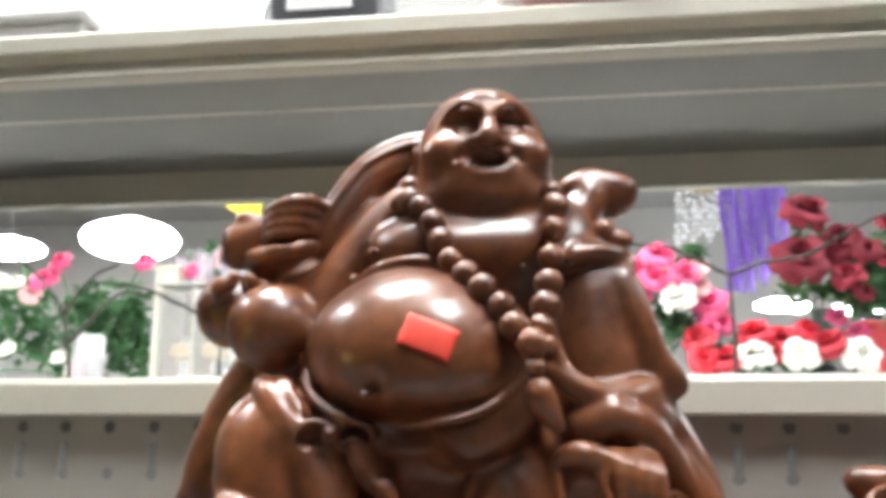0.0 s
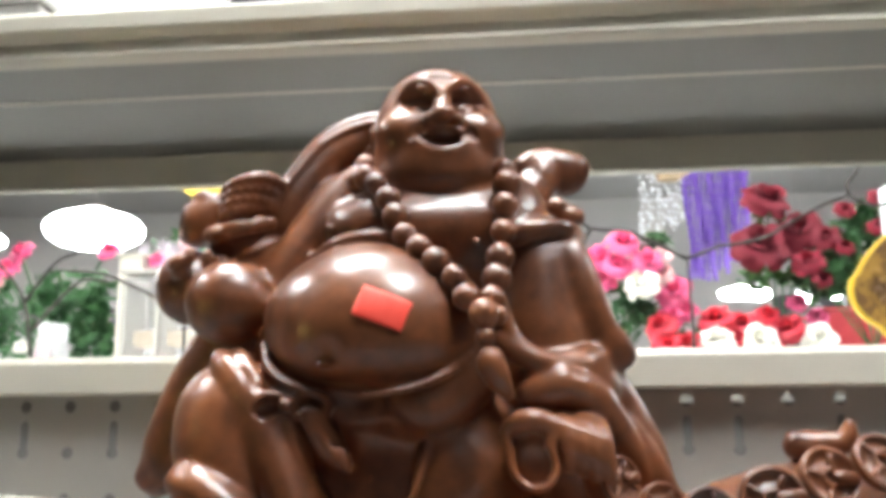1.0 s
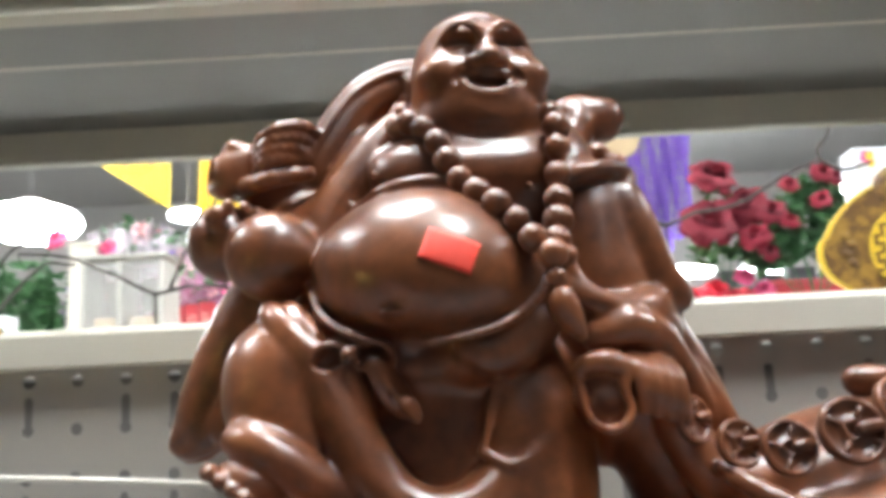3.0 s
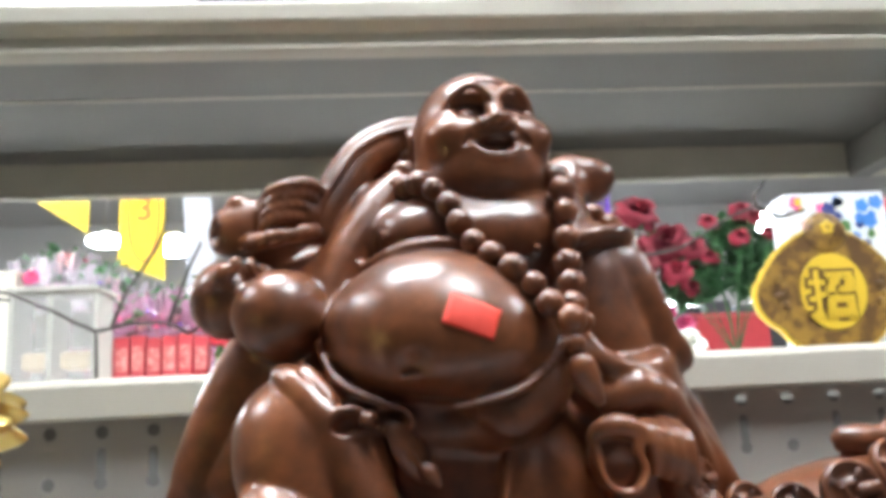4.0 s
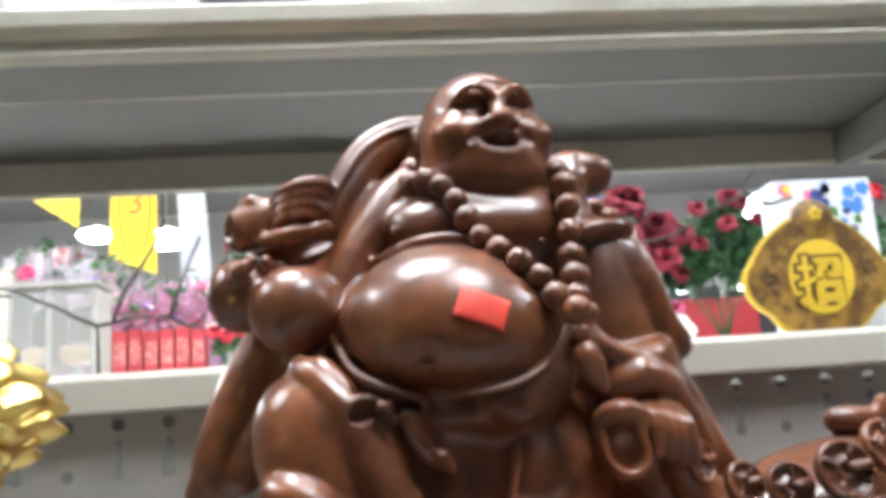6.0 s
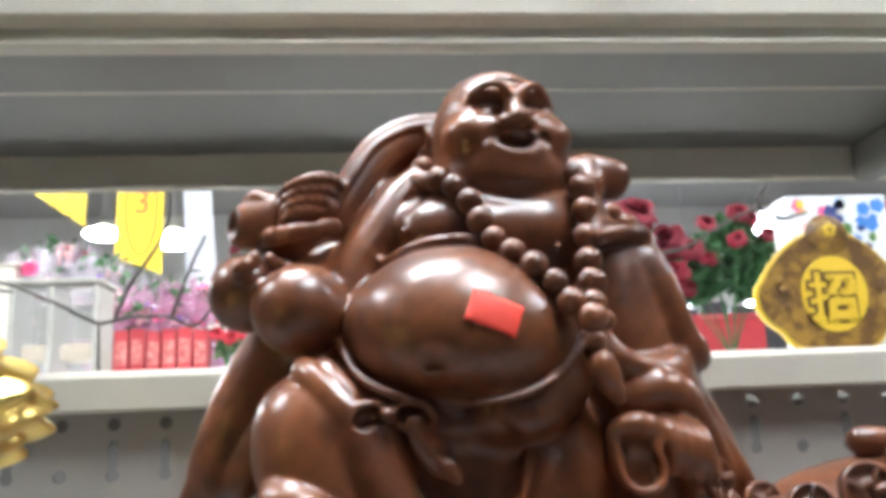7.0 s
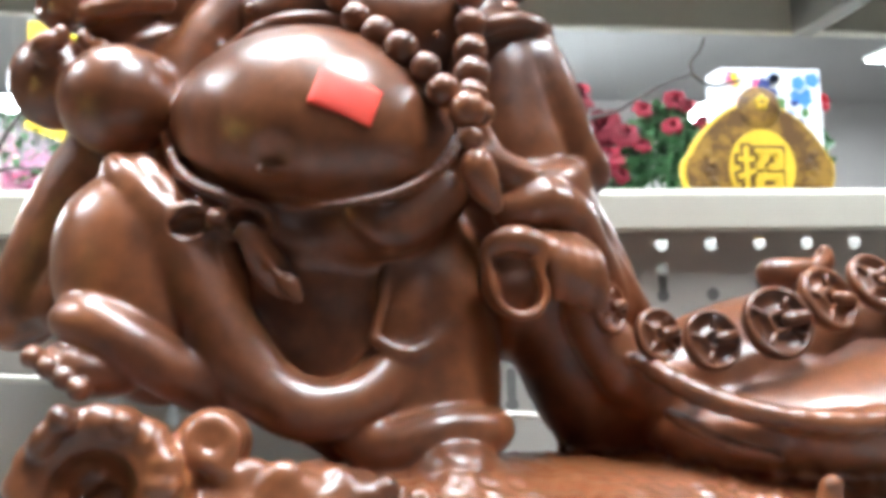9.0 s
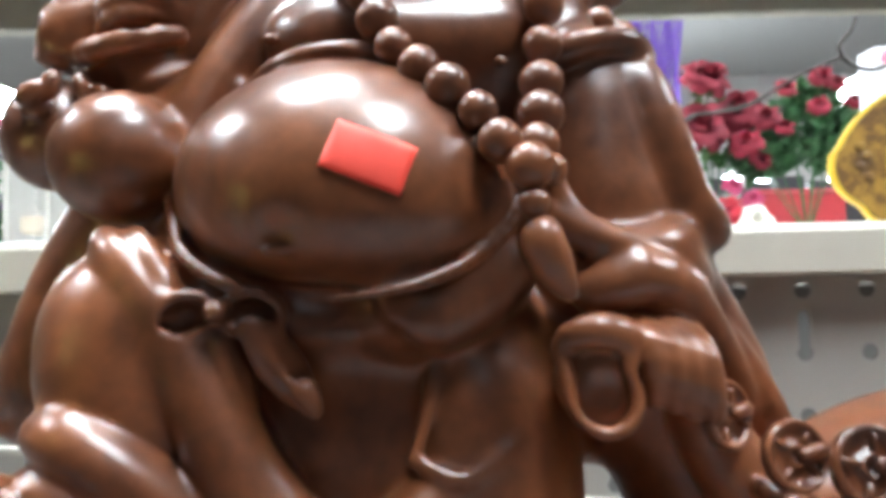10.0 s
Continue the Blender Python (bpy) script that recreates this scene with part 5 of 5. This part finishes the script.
twig([[(0.362, 1.8, 1.195), (0.362, 1.8, 1.33), (0.358, 1.8, 1.419)],
      [(0.358, 1.8, 1.419), (0.314, 1.8, 1.442), (0.242, 1.8, 1.479), (0.167, 1.8, 1.487), (0.151, 1.8, 1.506), (0.117, 1.8, 1.543)],
      [(0.167, 1.8, 1.487), (0.15, 1.8, 1.45), (0.145, 1.8, 1.41)],
      [(0.358, 1.8, 1.419), (0.415, 1.8, 1.441), (0.471, 1.8, 1.449), (0.520, 1.8, 1.462), (0.586, 1.8, 1.498), (0.627, 1.8, 1.520), (0.687, 1.8, 1.542)],
      [(0.687, 1.8, 1.542), (0.684, 1.8, 1.565), (0.705, 1.8, 1.59), (0.717, 1.8, 1.62)], [(0.687, 1.8, 1.542), (0.731, 1.8, 1.517), (0.79, 1.8, 1.53)]],
     (0.362, 1.8, NEAR_Z), "dark bare forked twig rising from the counter")
twig([[(-0.689, 1.8, 1.195), (-0.689, 1.8, 1.281), (-0.693, 1.8, 1.331)],
      [(-0.693, 1.8, 1.331), (-0.726, 1.8, 1.348), (-0.781, 1.8, 1.378), (-0.881, 1.8, 1.419), (-0.98, 1.8, 1.43)],
      [(-0.693, 1.8, 1.331), (-0.628, 1.8, 1.343), (-0.551, 1.8, 1.341), (-0.507, 1.8, 1.321), (-0.474, 1.8, 1.354), (-0.459, 1.8, 1.423), (-0.43, 1.8, 1.46)],
      [(-0.66, 1.8, 1.338), (-0.636, 1.8, 1.403), (-0.567, 1.8, 1.518), (-0.558, 1.8, 1.613)], [(-0.55, 1.8, 1.341), (-0.525, 1.8, 1.413), (-0.488, 1.8, 1.505)]],
     (-0.689, 1.8, NEAR_Z), "dark bare forked twig rising from the counter")
twig([[(-1.02, 1.8, 1.195), (-1.05, 1.8, 1.36), (-1.12, 1.8, 1.45), (-1.22, 1.8, 1.52)], [(-1.03, 1.8, 1.30), (-0.93, 1.8, 1.40), (-0.86, 1.8, 1.40)], [(-1.05, 1.8, 1.36), (-0.99, 1.8, 1.44), (-0.93, 1.8, 1.47)]],
     (-1.02, 1.8, NEAR_Z), "dark bare forked twig rising from the counter")


# ---- gold sign with a large character ----
def scallop(cx, cz, s):
    """Outline of a gourd-like scalloped plaque."""
    pts = []
    for k in range(96):
        a = 2 * math.pi * k / 96 - math.pi / 2
        q = 0.150 + 0.013 * math.sin(a) + 0.012 * abs(math.sin(3.5 * (a + math.pi / 2)))
        x, z = 1.08 * q * math.cos(a), 0.92 * q * math.sin(a)
        if z > 0.02:
            x *= 1 - 3.6 * (z - 0.02)
            z *= 1.0
        pts.append((cx + s * x, cz + s * z))
    return pts


sgn = holder("gold_sign", (0.912, 1.95, NEAR_Z), "scalloped brown and gold plaque with a large yellow character", "sign")
CX, CZ = 0.908, 1.374
bm = bmesh.new()
extrude_poly(bm, scallop(CX, CZ, 1.065), 1.955, 1.972)
part("rim", bm, SIGN_YELLOW, sgn, "bright yellow scalloped rim")
bm = bmesh.new()
extrude_poly(bm, scallop(CX, CZ, 1.02), 1.949, 1.9545)
part("plate", bm, SIGN_BROWN, sgn, "mottled brown and gold plate")
bm = bmesh.new()
ball(bm, (CX + 0.002, 1.952, CZ + 0.136), (0.052, 0.016, 0.050), 28, 14)
smooth(part("crown", bm, SIGN_BROWN, sgn, "brown round crown"))
bm = bmesh.new()
for k in range(5):
    a = math.pi / 2 + 2 * math.pi * k / 5
    ball(bm, (CX + 0.002 + 0.011 * math.cos(a), 1.934, CZ + 0.146 + 0.011 * math.sin(a)), (0.007, 0.003, 0.007), 10, 6)
part("star", bm, SIGN_YELLOW, sgn)
bm = bmesh.new()
extrude_poly(bm, [(CX + 0.002 + 0.078 * math.cos(a), CZ - 0.002 + 0.088 * math.sin(a)) for a in [2 * math.pi * k / 48 for k in range(48)]], 1.943, 1.9485)
part("disc", bm, SIGN_YELLOW, sgn, "plain yellow oval")
for depth, grow, m_, nm in ((0.0012, 0.0075, INK, "character_outline"), (0.0012, 0.0, SIGN_YELLOW, "character")):
    cu = bpy.data.curves.new("writing", "FONT")
    cu.body, cu.size, cu.extrude, cu.offset = "招", 0.118, depth, grow + 0.0012
    cu.align_x, cu.align_y = "CENTER", "CENTER"
    ob = bpy.data.objects.new("writing", cu)
    scene.collection.objects.link(ob)
    me = bpy.data.meshes.new_from_object(ob.evaluated_get(bpy.context.evaluated_depsgraph_get()))
    bpy.data.objects.remove(ob)
    me.materials.clear()
    me.materials.append(m_)
    ob = child_mesh(nm, me, sgn, Matrix.Translation((CX - 0.004, 1.9415 if m_ == INK else 1.9385, CZ - 0.018)) @ Euler((math.pi / 2, 0, 0)).to_matrix().to_4x4())
    ob["label"] = "dark outline of the character" if m_ == INK else "yellow Chinese character"
for sx in (-1, 1):
    bm = bmesh.new()
    for k in range(4):
        ball(bm, (CX + sx * (0.115 + 0.012 * (k % 2)), 1.946, CZ - 0.03 + 0.02 * k), (0.012, 0.004, 0.010), 10, 6)
    part("scroll", bm, SIGN_BROWN, sgn)
part("stand", box_bm(CX - 0.06, CX + 0.06, 1.945, 1.985, NEAR_Z, 1.25, 0.003), SIGN_BROWN, sgn)

# paper bag printed with blossoms, behind the sign
def printed_bag(x0, x1, y0, y1, z1):
    h = holder("gift_bag", ((x0 + x1) / 2, (y0 + y1) / 2, NEAR_Z), "white paper gift bag printed with pink and blue blossoms", "gift bag")
    part("body", box_bm(x0, x1, y0, y1, NEAR_Z, z1, 0.002), WHITE_CLOTH, h)
    part("side_fold", box_bm(x1 - 0.012, x1 - 0.008, y0 - 0.0016, y0 - 0.0002, NEAR_Z + 0.002, z1 - 0.002), LABEL_WHITE, h)
    rng = random.Random(17)
    for i in range(46):
        u, w = rng.random(), rng.random()
        m_ = (rng.choice((ROSE_BLUSH, ROSE_WHITE, ROSE_PINK, YELLOW)) if u < 0.42 else rng.choice((BLUE, BLUE, NAVY, LEAF_LIGHT, ROSE_WHITE)))
        c = Vector((x0 + 0.018 + (x1 - x0 - 0.04) * u, y0 - 0.001 - 0.0004 * (i % 5), 1.40 + (z1 - 1.42) * w))
        r = rng.uniform(0.011, 0.020)
        bm = bmesh.new()
        pts = []
        for k in range(25):
            a = 2 * math.pi * k / 25
            q = r * (0.72 + 0.28 * abs(math.cos(2.5 * a + i)))
            pts.append((c.x + q * math.cos(a) * (0.8 if m_ is LEAF_LIGHT else 1), c.z + q * math.sin(a)))
        extrude_poly(bm, pts, c.y, c.y + 0.0003)
        part("printed_blossom", bm, m_, h)


printed_bag(0.872, 1.128, 2.05, 2.13, 1.632)

# red trough and pale bottle below the bush
tr_ = holder("flower_trough", (1.87, 5.0, FAR_Z), "plain red plastic flower trough", "trough")
part("body", box_bm(1.63, 2.115, 4.93, 5.07, FAR_Z, 1.672, 0.012), BOX_RED, tr_)
part("rim", box_bm(1.62, 2.125, 4.92, 5.08, 1.6725, 1.69, 0.004), BOX_RED, tr_)
for x, z in ((1.585, 1.72), (1.50, 1.70)):
    bt = holder("pale_bottle", (x, 4.95, FAR_Z), "pale frosted plastic bottle with a white cap", "bottle", "pale bottles")
    bm = bmesh.new()
    bmesh.ops.create_cone(bm, cap_ends=True, segments=20, radius1=0.05, radius2=0.045, depth=z - FAR_Z - 0.02, matrix=Matrix.Translation((x, 4.95, (z + FAR_Z) / 2 - 0.01)))
    smooth(part("body", bm, ACRYL, bt))
    bm = bmesh.new()
    bmesh.ops.create_cone(bm, cap_ends=True, segments=16, radius1=0.022, radius2=0.018, depth=0.05, matrix=Matrix.Translation((x, 4.95, z + 0.0155)))
    part("cap", bm, LABEL_WHITE, bt)
for i in range(5):
    x = 1.55 + 0.19 * i
    bx = holder("dark_carton", (x, 5.25, FAR_Z), "dark grey carton behind the flowers", "carton", "dark cartons")
    part("body", box_bm(x - 0.08, x + 0.08, 5.2, 5.32, FAR_Z, 1.80 - 0.03 * (i % 2), 0.006), DARK, bx)

# ---- left-hand goods on the near counter ----
cab = holder("display_case", (-0.92, 2.25, NEAR_Z), "small white framed display case with clear panels", "display case")
part("back", box_bm(-1.02, -0.815, 2.33, 2.345, NEAR_Z, 1.487, 0.003), ACRYL, cab)
for x in (-1.018, -0.926, -0.819):
    part("upright", box_bm(x - 0.006, x + 0.006, 2.20, 2.3295, NEAR_Z + 0.0005, 1.480, 0.002), CASE, cab)
part("top", box_bm(-1.03, -0.807, 2.195, 2.35, 1.4875, 1.498, 0.002), CASE, cab)
for x0, x1 in ((-1.011, -0.933), (-0.919, -0.826)):
    part("pane", box_bm(x0, x1, 2.203, 2.206, NEAR_Z + 0.001, 1.479), ACRYL, cab, "clear acrylic pane")
    part("inner_tray", box_bm(x0 + 0.01, x1 - 0.01, 2.23, 2.32, 1.30, 1.34, 0.004), TAN, cab)
    part("inner_card", box_bm(x0 + 0.008, x1 - 0.008, 2.318, 2.3285, 1.36, 1.45, 0.002), CASE, cab)


def carton(x0, x1, y, z0, z1, seed):
    h = holder("printed_carton", ((x0 + x1) / 2, y, z0), "small red printed gift carton on the counter", "carton", "red cartons")
    part("body", box_bm(x0, x1, y, y + 0.06, z0, z1, 0.002), BOX_RED, h)
    w = x1 - x0
    rng = random.Random(seed)
    part("print", box_bm(x0 + 0.12 * w, x1 - 0.12 * w, y - 0.0012, y - 0.0002, z0 + 0.55 * (z1 - z0), z0 + 0.86 * (z1 - z0)), BOX_PALE, h, "pale printed patch")
    for k in range(3):
        zz = z0 + (0.12 + 0.12 * k) * (z1 - z0)
        part("text_bar", box_bm(x0 + 0.15 * w, x1 - rng.uniform(0.15, 0.4) * w, y - 0.0012, y - 0.0002, zz, zz + 0.006), BOX_PALE, h)


for i in range(7):
    carton(-0.93 + 0.0445 * i, -0.89 + 0.0445 * i, 2.6, NEAR_Z, 1.410 + 0.004 * (i % 3), i)


def cello_bouquet(x, y, z, r, h, wrap, bloom, seed):
    """Wrapped bouquet: a crinkled cone of clear film with blooms inside."""
    rng = random.Random(seed)
    t = holder("wrapped_bouquet", (x, y, z), "bouquet wrapped in crinkled clear and pink film", "bouquet", "wrapped bouquets")
    bm = bmesh.new()
    rows, n = [], 34
    for j in range(9):
        v = j / 8
        row = []
        for k in range(n):
            a = 2 * math.pi * k / n
            q = r * (0.28 + 0.72 * v ** 0.8) * (1 + 0.16 * v * math.sin(k * 2.6 + seed) + 0.10 * v * rng.uniform(-1, 1))
            row.append(bm.verts.new((x + q * math.cos(a), y + q * math.sin(a), z + 0.003 + h * v * (1 + 0.06 * v * math.sin(k * 1.9 + seed)))))
        rows.append(row)
    for a, b in zip(rows, rows[1:]):
        for k in range(n):
            bm.faces.new((a[k], a[(k + 1) % n], b[(k + 1) % n], b[k]))
    bm.faces.new(rows[0][::-1])
    part("film", bm, wrap, t, "crinkled shiny film")
    for k in range(9):
        a = 2 * math.pi * k / 6.3
        s = r * rng.uniform(0.24, 0.36)
        child_mesh("bloom", rng.choice(BLOOM[rng.choice(bloom)]), t, Matrix.LocRotScale(Vector((x + r * 0.55 * math.cos(a), y + r * 0.5 * math.sin(a) - 0.02, z + h * rng.uniform(0.55, 1.0))), Euler((rng.uniform(0.2, 0.9), rng.uniform(-0.4, 0.4), 0)), Vector((s, s, s))))
    foliage(t, [((x, y, z + 0.6 * h), (r * 0.8, r * 0.8, h * 0.3))], LEAF, 40, 0.02, seed)
    scrap = foliage(t, [((x, y - 0.03, z + 0.72 * h), (r * 1.25, r, h * 0.34))], wrap, 150, 0.022, seed + 1, "film_scrap")
    scrap["label"] = "loose crinkled ends of shiny film"
    bits = foliage(t, [((x, y - 0.04, z + 0.7 * h), (r * 1.15, r * 0.8, h * 0.34))], ROSE_PINK if seed % 2 else PURPLE, 16, 0.013, seed + 2, "petal_scrap")
    bits["label"] = "small loose coloured petals"
    # mirror-like flecks added to imitate the film's sparkling reflections
    glint = foliage(t, [((x, y - 0.05, z + 0.78 * h), (r * 1.2, r * 0.7, h * 0.30))], STEEL, 110, 0.0085, seed + 3, "film_glint")
    glint["label"] = "tiny steel flecks added as glints on the film"
    sprig = foliage(t, [((x + 0.02, y - 0.03, z + 0.92 * h), (r * 1.1, r * 0.6, h * 0.22))], LEAF, 36, 0.024, seed + 4, "leaf_sprig")


for i, (x, y, h, wrap, bl) in enumerate(((-1.27, 3.05, 0.47, CELLO, ("blush", "white")), (-1.14, 2.95, 0.47, CELLO, ("blush", "dark")), (-1.02, 2.9, 0.40, CELLO, ("pink", "blush")), (-0.92, 3.0, 0.37, CELLO, ("pink", "white")),
                                      (-0.83, 2.88, 0.32, CELLO_PINK, ("pink", "blush")), (-0.73, 2.92, 0.34, CELLO_PINK, ("pink", "pink")), (-0.64, 2.86, 0.28, CELLO_PINK, ("pink", "white")), (-0.98, 2.82, 0.28, CELLO_PINK, ("pink", "red")), (-1.36, 3.1, 0.36, CELLO, ("pink", "white")))):
    cello_bouquet(x, y, NEAR_Z, 0.088, h + 0.05, wrap, bl, 40 + i)

# ---- goods on the upper shelf ----
UZ = SH + 0.0505
ub = holder("grey_box", (-0.68, 1.1, UZ), "grey cardboard box on the upper shelf", "box")
part("body", box_bm(-0.90, -0.595, 1.02, 1.20, UZ, UZ + 0.085, 0.004), GREY_BOX, ub)
part("lid", box_bm(-0.905, -0.590, 1.015, 1.205, UZ + 0.0853, UZ + 0.100, 0.004), GREY_BOX, ub)
db = holder("dark_box", (-0.26, 1.1, UZ), "black box with a white label on the upper shelf", "box")
part("body", box_bm(-0.345, -0.20, 1.04, 1.16, UZ, UZ + 0.17, 0.004), DARK, db)
part("label_plate", box_bm(-0.322, -0.235, 1.0385, 1.0397, UZ + 0.092, UZ + 0.125), LABEL_WHITE, db, "plain white label")
part("text_bar", box_bm(-0.312, -0.255, 1.0375, 1.0384, UZ + 0.105, UZ + 0.110), GREY_BOX, db)
cc = holder("clear_container", (-0.12, 1.1, UZ), "clear plastic container with small dots", "container")
part("body", box_bm(-0.19, -0.055, 1.04, 1.15, UZ, UZ + 0.095, 0.008), ACRYL, cc)
part("lid", box_bm(-0.194, -0.051, 1.036, 1.154, UZ + 0.0955, UZ + 0.108, 0.004), ACRYL, cc)
st = holder("display_easel", (-0.395, 1.1, UZ), "thin silver metal easel on the upper shelf", "easel")
for dx, lean in ((0.0, 0.05), (0.03, -0.01)):
    bm = bmesh.new()
    tube(bm, [Vector((-0.40 + dx, 1.08, UZ + 0.004)), Vector((-0.40 + dx + lean, 1.12, UZ + 0.22))], 0.004, 8)
    part("leg", bm, STEEL, st)
bm = bmesh.new()
rng = random.Random(21)
ball(bm, (0.15, 0.965, UZ + 0.075), (0.185, 0.105, 0.0745), 40, 20)
for v in bm.verts:
    v.co += Vector((rng.uniform(-1, 1), rng.uniform(-1, 1), rng.uniform(-1, 1))) * 0.004
    v.co.z = max(v.co.z, UZ + 0.001)
pl = tagged(smooth(part("plush_cushion", bm, PLUSH)), "soft pink plush cushion with white fur ends", "cushion")
for sx in (-1, 1):
    V, F = [], []
    for i in range(1400):
        a, q = rng.uniform(0, 2 * math.pi), rng.uniform(0, 1)
        base = Vector((0.15 + sx * (0.155 + 0.035 * q), 0.965 + 0.085 * math.sin(a) * (1 - 0.5 * q), UZ + 0.075 + 0.066 * math.cos(a) * (1 - 0.5 * q)))
        tip = base + Vector((sx * rng.uniform(0.005, 0.02), rng.uniform(-0.012, 0.012), rng.uniform(-0.012, 0.012)))
        tip.z = max(tip.z, UZ + 0.001)
        k = len(V)
        V += [base + Vector((0, 0.0012, 0)), base - Vector((0, 0.0012, 0)), base + Vector((0, 0, 0.0014)), tip]
        F += [(k, k + 1, k + 3), (k + 1, k + 2, k + 3), (k + 2, k, k + 3)]
    me = bpy.data.meshes.new("fur_end")
    me.from_pydata(V, [], F)
    me.materials.append(PLUSH_WHITE)
    tagged(child_mesh("fur_end", me, pl, Matrix()), "fluffy white fur", kind="stuff")
